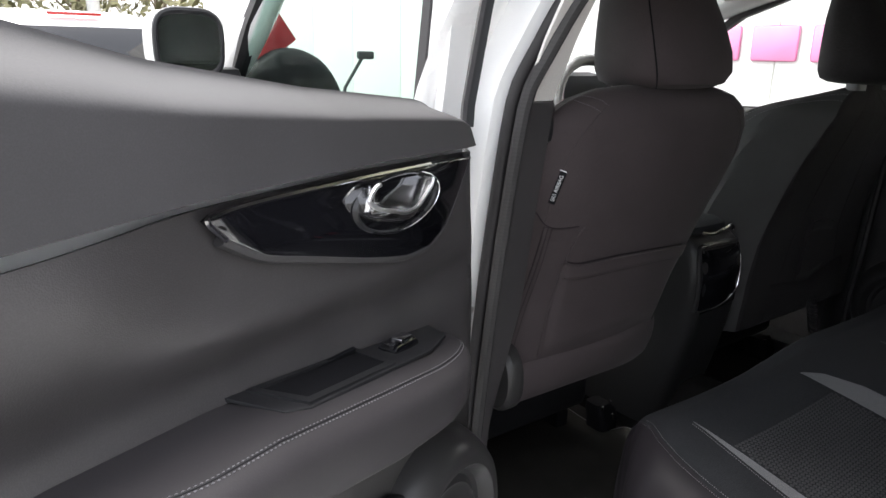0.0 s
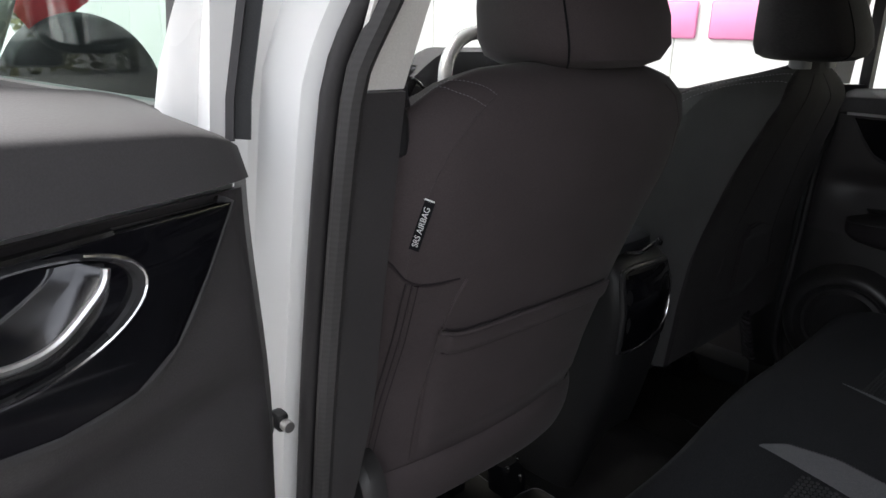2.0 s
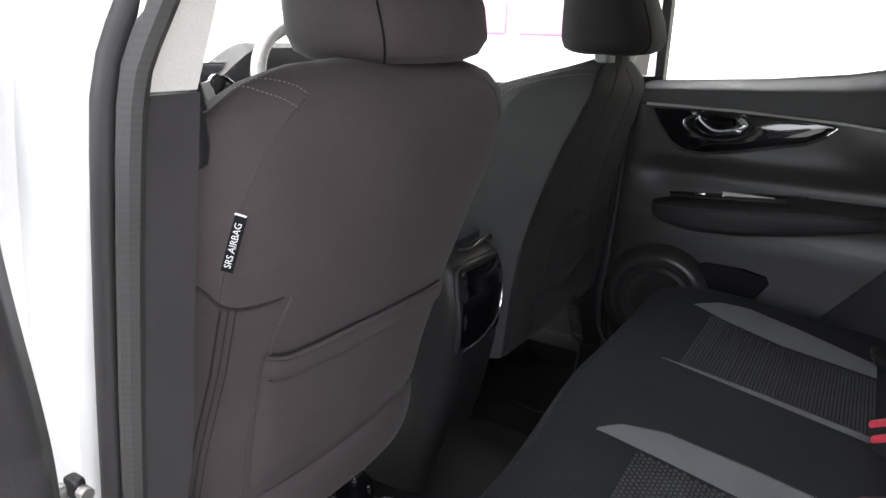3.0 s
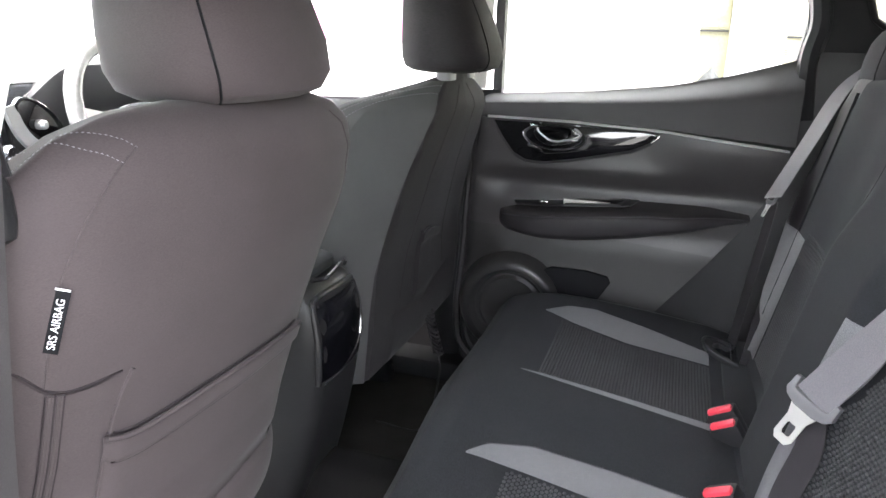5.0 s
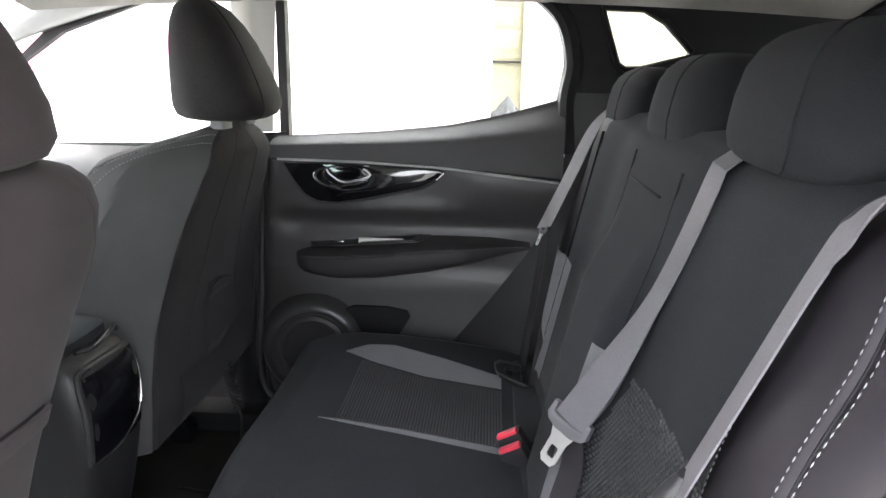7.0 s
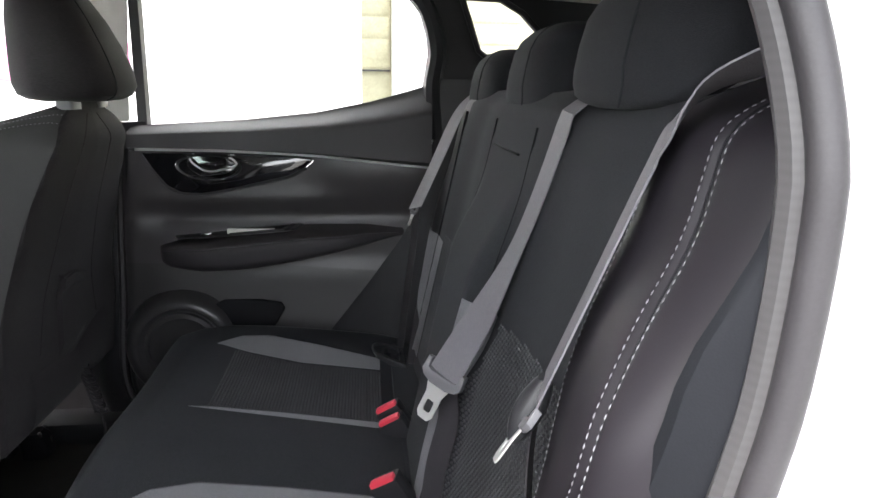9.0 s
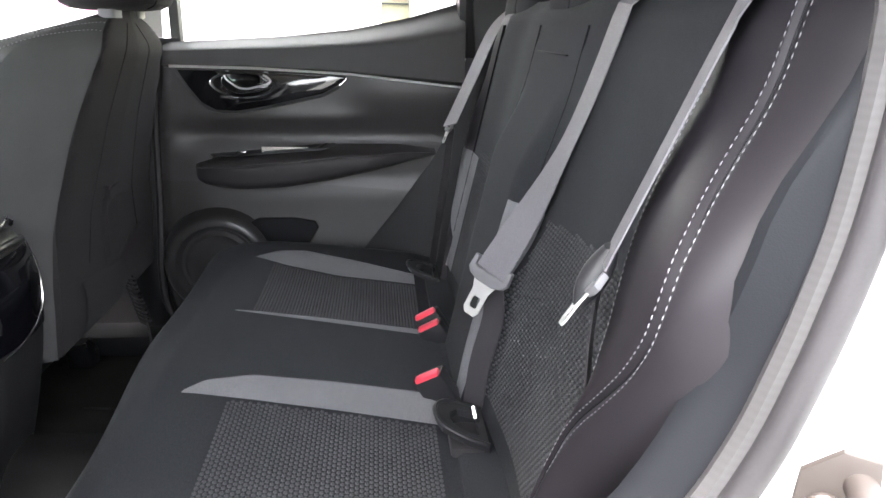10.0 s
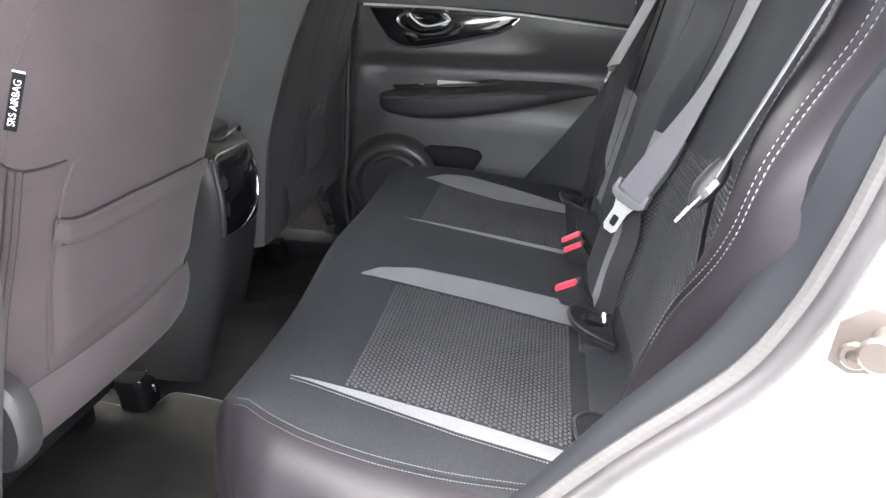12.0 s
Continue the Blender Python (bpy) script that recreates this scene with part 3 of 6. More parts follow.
def door(name, turn, flip, label, tilt=0.0):
    g = -1 if flip else 1
    d = thing(name, (0, 0, 0), label, "car door", "rear doors", turn=turn)
    W = lambda s, n, z: Vector((s, g * n, z))

    def upper(u, v):
        s = 0.004 + u * (interp(REAR, 1.08) - 0.012)
        end = 1 - math.sqrt(1 - (1 - min(1.0, u / 0.13)) ** 2) if g > 0 else 0.0
        z = interp(SEAM, s) + 0.003 + v * (interp(SILL, s) - 0.034 * end - interp(SEAM, s) - 0.003)
        n = 0.034 - 0.012 * v - 0.045 * smooth(0.62, 1.0, v) - 0.02 * (1 - smooth(0, 0.05, v))
        n -= 0.026 * end
        return W(s, n, z)

    def lower(u, v):
        z = 0.38 + v * (0.645)
        z1 = interp(SEAM, u * 0.62) - 0.003
        z = 0.38 + v * (z1 - 0.38)
        s0 = -0.014 - 0.020 * smooth(1.04, 0.84, z) - 0.004 * smooth(0.84, 0.6, z)
        s = s0 + u * (interp(REAR, z) - s0)
        calm = smooth(0.0, 0.10, s + 0.02)
        n = 0.015 * smooth(0.36, 0.50, s) * math.exp(-((z - 0.985) / 0.055) ** 2) + 0.006 * (1 - smooth(0.36, 0.48, s)) * math.exp(-((z - 0.918) / 0.022) ** 2)
        n += -0.014 * math.exp(-((z - 0.885) / 0.030) ** 2) + 0.010 * smooth(0.80, 0.74, z) + 0.016 * smooth(0.76, 0.56, z)
        n = 0.014 + n * calm
        n -= 0.020 * (1 - smooth(0, 0.05, u))
        return W(s, n, z)

    part("upper_pad", skin(upper, 48, 40, 0.004), "soft", d, local=True)
    part("inner_panel", skin(lower, 48, 30, 0.004, v0=0.62), "plastic", d, local=True)
    part("lower_panel", skin(lower, 48, 24, 0.004, v1=0.62), "plastic_grey", d, "dark grey lower panel", local=True)
    # gloss surround of the handle, with its bright lip
    hb = prism([(a, b) for a, b in BEZEL], W(0, 0.018, 0), W(1, 0, 0), W(0, 0, 1), W(0, 0.007, 0), 0.002)
    bez = part("handle_surround", hb, "gloss", d, "piano black handle surround", local=True)
    lip = curve([W(a, 0.026, b) for a, b in BEZEL[1:7]], 24)
    part("bright_edge", tube(lip, 0.0022, 6), "chrome", bez, "thin chrome edge", local=True)
    rim = [W(a, 0.019, b) for a, b in [BEZEL[6], BEZEL[7], BEZEL[8], BEZEL[9], BEZEL[10], BEZEL[11], BEZEL[12], BEZEL[13], BEZEL[0]]]
    part("surround_rim", tube(curve(rim, 36), 0.006, 8), "soft", d, local=True)
    cx, cz = 0.171, 0.991
    cup = []
    ell = lambda a, r: (cx + 0.067 * r * math.cos(a) * (1 + 0.10 * math.sin(a)), cz + 0.0268 * r * math.sin(a) - 0.002 * math.cos(a))
    turns = [2 * math.pi * k / 40 for k in range(41)]
    for r, n in ((1.03, 0.0255), (0.98, 0.0285), (0.93, 0.0275), (0.84, 0.014), (0.6, 0.006), (0.2, 0.005)):
        cup.append([W(ell(a, r)[0], n, ell(a, r)[1]) for a in turns[:-1]])
    part("handle_cup", loft(cup, caps=False), "gloss_soft", bez, local=True)
    part("cup_rim", tube([W(ell(a, 1.0)[0], 0.0282, ell(a, 1.0)[1]) for a in turns[13:36]], 0.0010, 6), "chrome", bez, local=True)
    # crescent pull handle: a hooked paddle towards the rear, running out to a thin tip towards the hinge
    outer = curve([W(a, 0, b - 0.004) for a, b in ((0.2125, 1.0175), (0.223, 1.016), (0.2322, 1.008), (0.2345, 1.001), (0.231, 0.992), (0.2136, 0.984), (0.184, 0.978), (0.156, 0.977), (0.134, 0.989), (0.1255, 1.003), (0.129, 1.015))], 50)
    inner = curve([W(a, 0, b - 0.004) for a, b in ((0.2061, 1.0165), (0.2045, 1.010), (0.2026, 1.003), (0.2010, 0.9985), (0.1985, 0.9955), (0.193, 0.992), (0.180, 0.990), (0.1635, 0.9935), (0.1455, 1.006), (0.140, 1.012), (0.1383, 1.0165))], 50)
    rows = []
    for k, (o, i) in enumerate(zip(outer, inner)):
        hook = 1 - smooth(0.30, 0.48, k / 50)
        rows.append([o.lerp(i, f) + W(0, n, 0) for f, n in ((0, 0.012), (0, 0.027 + 0.008 * hook), (0.10, 0.0305 + 0.0065 * hook), (0.22, 0.0325 + 0.0025 * hook), (0.5, 0.036 - 0.008 * hook), (0.80, 0.039 - 0.014 * hook), (0.90, 0.041 - 0.016 * hook), (0.97, 0.0405 - 0.0155 * hook), (1.0, 0.038 - 0.013 * hook), (1.0, 0.010))])
    part("pull_handle", loft(rows), "dark_chrome", d, "curved chrome pull handle", local=True)
    # raised bright tube added as the sky's highlight on the handle's edge
    ridge = [(o.lerp(i, 0.06 + 0.86 * smooth(0.22, 0.50, k / 50)) + W(0, 0.0365 + 0.0045 * smooth(0.22, 0.50, k / 50), 0)) for k, (o, i) in enumerate(zip(outer, inner)) if k > 1]
    part("handle_highlight", tube(ridge, 0.0021, 8), "satin", d, "added bright line for the highlight along the handle's edge", local=True)

    # armrest
    def arm_top(s):
        return (0.0 if g > 0 else -0.007) + interp(((0.045, 0.818), (0.06, 0.828), (0.10, 0.838), (0.20, 0.850), (0.38, 0.868), (0.50, 0.868), (0.60, 0.858)), s)

    def arm_bot(s):
        return interp(((0.045, 0.802), (0.055, 0.790), (0.085, 0.777), (0.16, 0.770), (0.25, 0.774), (0.36, 0.792), (0.48, 0.820), (0.60, 0.848)), s)

    def arm(u, v):
        s = 0.056 + 0.531 * u
        a, b = arm_top(s), arm_bot(s)
        dep = 0.088 * (0.12 + 0.88 * math.sqrt(1 - (1 - min(1, u / 0.26)) ** 2)) * (1 - smooth(0.70, 1.0, u) * 0.55)
        ph = v * math.pi
        e = 0.55
        c = math.copysign(abs(math.cos(ph)) ** e, math.cos(ph))
        return W(s, 0.006 + dep * math.sin(ph) ** 0.6, (a + b) / 2 + (a - b) / 2 * c + (-0.004 if g > 0 else 0.003) * (1 - math.sin(ph) ** 0.6) * smooth(0.5, 0.2, v) * smooth(0.0, 0.12, u))

    ar = part("armrest", grid(arm, 50, 24), "arm_leather", d, "padded leatherette armrest", local=True)
    v0 = 0.232 if g > 0 else 0.355
    for v in (v0 - 0.014, v0 + 0.014):
        part("stitching", stitches([arm(0.02 + 0.96 * k / 90, v) + W(0, 0.0008, 0) for k in range(91)], W(0, 1, 0.6), 0.0028, 0.0012, 0.0006), "thread", ar, local=True)
    part("armrest_seam", tube([arm(0.02 + 0.96 * k / 60, v0) + W(0, 0.0002, 0) for k in range(61)], 0.0011, 6), "plastic_dark", ar, local=True)
    lipb = [arm(0.05 + 0.93 * k / 50, 0.97) + W(0, 0.002, -0.001) for k in range(51)]
    part("lower_lip", tube(lipb, 0.0022, 6), "trim_grey", ar, local=True)
    # switch panel and grip pocket on the armrest's top
    tip = 0.06 if g > 0 else 0.04
    rise = 0.8335 if g > 0 else 0.8315
    plate = [(0.085, 0.004), (0.10, 0.040), (0.15, 0.054), (0.33, 0.058), (0.350, 0.050), (0.365, 0.004)]
    sp = prism(plate, W(0, 0, 0), W(1, 0, 0.085), W(0, 1, -tip), W(0, 0, 0.003), 0.001)
    sp.transform(Matrix.Translation((0, 0, rise)))
    swp = part("switch_panel", sp, "plastic_dark", d, local=True)
    pk = frame_band([(0.218, 0.012), (0.218, 0.046), (0.322, 0.048), (0.338, 0.012)], [(0.211, 0.008), (0.211, 0.053), (0.328, 0.055), (0.347, 0.008)], lambda a, b: W(a, b, rise + 0.0025 + 0.085 * a - tip * b), (0, 0, 0.003))
    part("grip_pocket", pk, "plastic_dark", swp, local=True)
    # flat black sheet in place of the shade inside a deep grip pocket
    pf = prism([(0.219, 0.013), (0.219, 0.045), (0.321, 0.047), (0.336, 0.013)], W(0, 0, rise + 0.0032), W(1, 0, 0.085), W(0, 1, -tip), W(0, 0, 0.0006))
    part("pocket_shade", pf, "pocket", swp, local=True)
    part("grip_bar", box(W(0.216 if g > 0 else 0.206, 0.008 if g > 0 else 0.046, rise + 0.019), W(0.338 if g > 0 else 0.306, 0.012 if g > 0 else 0.040, rise + (0.0265 if g > 0 else 0.0305)), 0.001), "trim_grey" if g > 0 else "palepl", swp, "pale grip edge", local=True)
    sw = loft([[W(0.168 + a * r, 0.026 + b * r, rise + (0.0155 if g > 0 else 0.010) - tip * b * r + h) for a, b in ((-0.022, -0.010), (0.022, -0.008), (0.024, 0.0), (0.020, 0.012), (-0.018, 0.012), (-0.024, 0.0))] for h, r in ((0, 1.0), (0.004, 0.98), (0.007, 0.8), (0.004, 0.4))])
    part("window_switch", sw, "gloss", swp, local=True)
    part("switch_tip", box(W(0.150, 0.018 if g > 0 else 0.032, rise + (0.0195 if g > 0 else 0.014)), W(0.170, 0.032 if g > 0 else 0.018, rise + (0.0235 if g > 0 else 0.018)), 0.0015), "chrome", swp, local=True)
    # speaker bulge and pocket recess
    sx, sz = 0.098, 0.592
    spk = []
    for r, n in ((0.132, 0.006), (0.128, 0.020), (0.122, 0.034), (0.114, 0.045), (0.104, 0.051), (0.095, 0.050), (0.088, 0.042), (0.084, 0.034), (0.078, 0.032), (0.070, 0.037), (0.064, 0.034), (0.05, 0.035), (0.02, 0.038)):
        spk.append([W(sx + r * math.cos(a), n + 0.013, sz + r * math.sin(a)) for a in [2 * math.pi * k / 48 for k in range(48)]])
    sb = part("speaker_ring", loft(spk), "speaker", d, "round speaker surround", local=True)
    pocket = [(0.165, 0.688), (0.19, 0.700), (0.27, 0.700), (0.315, 0.692), (0.322, 0.678), (0.30, 0.64), (0.27, 0.58), (0.235, 0.525), (0.200, 0.555), (0.203, 0.592), (0.197, 0.625), (0.185, 0.655)]
    part("pocket_panel", prism(pocket, W(0, 0.104, 0), W(1, 0, 0), W(0, -0.10, 1), W(0, 0.008, 0), 0.003), "pocket", d, local=True)
    # painted shell behind the lining
    out = [(s, z) for z, s in REAR[:-1]]
    prof = [(0.0, 0.36)] + [(s + 0.02, z) for s, z in out] + [(0.70, 1.14), (0.52, 1.11), (0.40, 1.085), (0.29, 1.07), (0.04, 1.055), (0.0, 1.05)]
    part("door_shell", prism(prof, W(0, -0.13, 0), W(1, 0, 0), W(0, 0, 1), W(0, 0.125, 0), 0.0), "white", d, local=True)
    part("lower_shell", box((0.0, -0.1 if g > 0 else 0.0, 0.30), (0.24, 0.0 if g > 0 else 0.1, 0.362), 0.01), "white", d, local=True)
    return d, W


right_door, WR = door("car_door", Matrix.Translation((0.660, 0.608, -0.004)) @ Matrix.Rotation(radians(-90), 4, "Z"), True, "closed rear car door with black plastic lining and chrome handle")
left_turn = Matrix.Translation((-0.745, 0.523, 0.046)) @ Matrix.Rotation(radians(203), 4, "Z") @ Matrix.Translation((0, 0, 1.0)) @ Matrix.Rotation(radians(-2.0), 4, "Y") @ Matrix.Translation((0, 0, -1.0))
left_door, WL = door("car_door", left_turn, False, "open rear car door with black plastic lining and padded armrest")
part("window_post", ribbon([(-0.735, 0.533, 1.095), (-0.732, 0.535, 1.12), (-0.712, 0.535, 1.22), (-0.688, 0.530, 1.34), (-0.665, 0.52, 1.44)], 0.011, 0.014, (-0.5, -0.85, 0.1)), "plastic_dark", left_door, "dark window frame post")
part("window_seal", ribbon([(-0.744, 0.531, 1.095), (-0.741, 0.533, 1.12), (-0.721, 0.533, 1.22), (-0.697, 0.528, 1.34), (-0.674, 0.518, 1.44)], 0.005, 0.018, (-0.5, -0.85, 0.1)), "rubber", left_door)

# Hinge and check strap between door and pillar
check = thing("door_check_strap", (-0.70, 0.60, 0.85), "worn black metal door check strap", "door check")
part("strap", box((-0.735, 0.592, 0.838), (-0.690, 0.600, 0.854), 0.002), "steel", check)
part("latch_block", box((-0.688, 0.588, 0.838), (-0.678, 0.603, 0.855), 0.003), "plastic_dark", check)
part("roller_pin", tube([(-0.683, 0.580, 0.846), (-0.683, 0.588, 0.846)], 0.005, 10), "steel", check)

# Right side: pillars, windows, quarter panel -----------------------------
def side_point(x):
    return lambda a, b: Vector((x, a, b))


def window(name, inner, x, label, mat="glass", grow=0.02, frame_mat="rubber", depth=0.02):
    w = thing(name, (x, sum(p[0] for p in inner) / len(inner), min(p[1] for p in inner)), label, "car window", kind="structure")
    c = (sum(p[0] for p in inner) / len(inner), sum(p[1] for p in inner) / len(inner))
    outer = [(p[0] + math.copysign(grow, p[0] - c[0]), p[1] + math.copysign(grow, p[1] - c[1])) for p in inner]
    part("window_frame", frame_band(inner, outer, side_point(x - depth / 2), (depth, 0, 0)), frame_mat, w)
    pane = part("pane", prism(outer, (x + 0.002, 0, 0), (0, 1, 0), (0, 0, 1), (0.004, 0, 0)), mat, w)
    pane.visible_shadow = False
    return w


RW = [(0.575, 1.06), (0.30, 1.075), (0.19, 1.092), (0.08, 1.12), (-0.025, 1.153), (-0.04, 1.25), (-0.02, 1.32), (0.02, 1.372), (0.1, 1.385), (0.3, 1.39), (0.575, 1.385)]
window("window_1", RW, 0.715, "rear side window with a black frame", depth=0.03)
window("window_2", [(1.45, 1.03), (0.73, 1.05), (0.70, 1.38), (0.85, 1.375), (1.1, 1.29), (1.3, 1.16)], 0.73, "front side window with a black frame")
QUARTER = [(-0.108, 1.355), (-0.195, 1.352), (-0.245, 1.325), (-0.302, 1.268), (-0.298, 1.256), (-0.195, 1.230), (-0.165, 1.230), (-0.148, 1.242)]
window("window_3", QUARTER, 0.715, "small rear quarter window", grow=0.012, depth=0.03)

right_trim = thing("pillar_trim", (0.68, 0.64, 0.9), "black and grey trim of the far door pillar", "pillar trim", kind="structure")
part("lower_trim", skin(lambda u, v: (0.70 - 0.045 * math.sin(math.pi * u), 0.595 + 0.13 * u - 0.04 * (v - 0.6), 0.38 + 0.70 * v), 10, 12, 0.004), "plastic_dark", right_trim)
part("upper_trim", skin(lambda u, v: (0.70 - 0.04 * math.sin(math.pi * u), 0.612 + 0.10 * u - 0.02 * v, 1.08 + 0.31 * v), 10, 8, 0.004), "palepl", right_trim)
door_gap = [(0.668, 0.604, 1.05), (0.666, 0.612, 0.9), (0.664, 0.622, 0.7), (0.660, 0.632, 0.56), (0.652, 0.62, 0.47), (0.64, 0.57, 0.42)]
rs = thing("door_seal", (0.66, 0.61, 0.8), "black rubber seal along the closed far door", "door seal", kind="structure")
part("bulb", tube(curve(door_gap, 30), 0.011, 8), "rubber", rs)
part("inner_bulb", tube(curve([(x - 0.012, y + 0.02, z) for x, y, z in door_gap], 30), 0.008, 8), "rubber", rs)
part("scuff_plate", box((0.60, 0.30, 0.36), (0.72, 1.5, 0.42), 0.012), "plastic_dark", rs)

quarter = thing("rear_pillar_trim", (0.66, -0.3, 0.9), "black plastic lining of the far rear pillar", "pillar trim", kind="structure")


def quarter_lower(u, v):
    z = 0.5 + 0.68 * v
    y1 = interp(((0.5, 0.31), (0.62, 0.175), (0.72, 0.095), (0.82, 0.02), (0.90, -0.03), (1.0, -0.05), (1.2, -0.075)), z)
    return (0.66 - 0.03 * math.sin(math.pi * min(1, u * 2)) - 0.03 * smooth(0.0, 0.3, u), y1 + 0.01 - u * 0.9, z)


part("lower_lining", skin(quarter_lower, 24, 24, 0.004), "plastic_dark", quarter)
QI = QUARTER
QO = [(-0.02, 1.40), (-0.205, 1.41), (-0.60, 1.40), (-0.95, 1.30), (-0.95, 1.16), (-0.21, 1.16), (-0.10, 1.16), (-0.040, 1.18)]
part("upper_lining", frame_band(QI, QO, side_point(0.695), (0.008, 0, 0)), "plastic_dark", quarter)
part("reveal", tube([(0.69, *p) for p in QI + QI[:1]], 0.007, 8), "plastic_dark", quarter)
part("pillar_edge", tube(curve([(0.685, 0.03, 1.39), (0.68, -0.03, 1.33), (0.675, -0.055, 1.24), (0.67, -0.045, 1.16), (0.665, -0.055, 1.05)], 20), 0.02, 8), "plastic_dark", quarter)

rear_window = thing("window_4", (0, -0.96, 1.15), "tailgate window with thin heating wires", "car window", kind="structure")
rg = part("pane", skin(lambda u, v: (-0.60 + 1.2 * u, -0.99 + 0.14 * v, 1.16 + 0.18 * v), 8, 4, 0.004), "glass", rear_window)
rg.visible_shadow = False
for k in range(6):
    part("heating_wire", tube([(-0.58 + 1.16 * i / 8, -0.977 + 0.022 * k, 1.175 + 0.028 * k) for i in range(9)], 0.0009, 4), "rubber", rear_window)
tp = thing("tailgate_pillar_trim", (0.6, -0.95, 1.1), "black tailgate frame lining", "pillar trim", kind="structure")
part("far_post", tube(curve([(0.66, -0.99, 1.12), (0.655, -0.93, 1.24), (0.61, -0.86, 1.35)], 12), 0.045, 10), "plastic_dark", tp)
part("near_post", tube(curve([(-0.66, -0.99, 1.12), (-0.655, -0.93, 1.24), (-0.61, -0.86, 1.35)], 12), 0.045, 10), "plastic_dark", tp)
part("near_side_lining", skin(lambda u, v: (-0.665, -0.13 - 0.85 * u, 0.5 + 0.9 * v), 6, 6, 0.004), "plastic_dark", tp)

windscreen = thing("window_5", (0, 1.5, 1.0), "large front windscreen", "car window", kind="structure")
ws = part("pane", skin(lambda u, v: (-0.64 + 1.28 * u, 1.74 - 0.62 * v - 0.06 * (2 * u - 1) ** 2, 1.02 + 0.37 * v), 12, 8, 0.004), "glass", windscreen)
ws.visible_shadow = False

# Front seats --------------------------------------------------------------
def seat_back_y(z):
    return interp(((0.5, 0.625), (0.65, 0.610), (0.80, 0.588), (0.95, 0.550), (1.10, 0.500), (1.2, 0.467)), z)


SEAT_W = ((0.50, 0.200), (0.60, 0.212), (0.64, 0.228), (0.75, 0.238), (0.95, 0.243), (1.03, 0.246), (1.07, 0.238), (1.10, 0.215), (1.12, 0.180), (1.132, 0.135), (1.137, 0.07))
SEAT_D = ((0.50, 0.085), (0.8, 0.088), (1.0, 0.082), (1.07, 0.072), (1.10, 0.062), (1.12, 0.046), (1.132, 0.028), (1.137, 0.012))


def seat_ring_pt(cx, z, a, grow=0.0):
    """Point on the backrest at height z; a: angle, -90 is straight back."""
    w, d = interp(SEAT_W, z) + grow, interp(SEAT_D, z) + grow
    ca, sa = math.cos(a), math.sin(a)
    e = 2 / interp(((0.5, 2.4), (0.88, 2.4), (1.02, 3.2)), z)
    x = math.copysign(abs(ca) ** e, ca) * w
    y = math.copysign(abs(sa) ** e, sa) * d
    x *= 1 - (0.46 * smooth(-0.35, 0.6, sa) if ca < 0 else 0.40 * smooth(0.0, 0.7, sa)) * smooth(1.0, 1.10, z)
    if ca > 0 and cx < 0:
        x *= interp(((0.60, 0.62), (0.66, 0.77), (0.72, 0.79), (0.82, 0.94), (0.87, 1.03), (0.95, 1.10), (1.03, 1.15), (1.2, 1.12)), z)
    y += 0.03 * (abs(x) / 0.24) ** 2 * (1 if sa > 0 else 0.45)
    return Vector((cx + x, seat_back_y(z) + interp(((0.5, 0.085), (1.05, 0.08), (1.137, 0.075)), z) + y, z))


# Half width of the driver's seat at its rear corner, by height
DRIVER_W = ((0.60, 0.245), (0.72, 0.250), (0.92, 0.212), (0.99, 0.192), (1.05, 0.168), (1.085, 0.145), (1.11, 0.105), (1.125, 0.06), (1.132, 0.02))


def driver_ring_pt(cx, z, a, grow=0.0):
    """Point on the driver's backrest: a flat rear panel with crisp corners and slanted side bolsters."""
    hw = soft(DRIVER_W, z, 0.012) + grow
    k = smooth(1.135, 1.06, z)
    y0 = seat_back_y(z) + 0.052 - 0.012 * smooth(0.85, 0.65, z) + 0.03 * (1 - k) - grow
    side = 0.056 * k + 0.012
    poly = [(0, -0.004), (hw * 0.965, 0.0), (hw, 0.006), (hw + side * 0.5, 0.045 * k + 0.01), (hw + side, 0.095 * k + 0.012), (hw + side * 0.9, 0.15 * k + 0.014), (hw * 0.8, 0.19 * k + 0.015), (hw * 0.55, 0.155 * k + 0.015), (0, 0.145 * k + 0.015)]
    poly = poly + [(-x, y) for x, y in poly[-2:0:-1]]
    mid = (0.0, 0.075 * k + 0.009)
    da, db = math.cos(a), math.sin(a)
    best = 0.01
    for (ax, ay), (bx, by) in zip(poly, poly[1:] + poly[:1]):
        ax, ay, bx, by = ax - mid[0], ay - mid[1], bx - mid[0], by - mid[1]
        det = da * (ay - by) - db * (ax - bx)
        if abs(det) < 1e-9:
            continue
        r = (ax * (ay - by) - ay * (ax - bx)) / det
        f = (da * ay - db * ax) / det
        if r > 0 and -1e-6 <= f <= 1 + 1e-6:
            best = max(best, r)
    return Vector((cx + da * best, y0 + mid[1] + db * best, z))


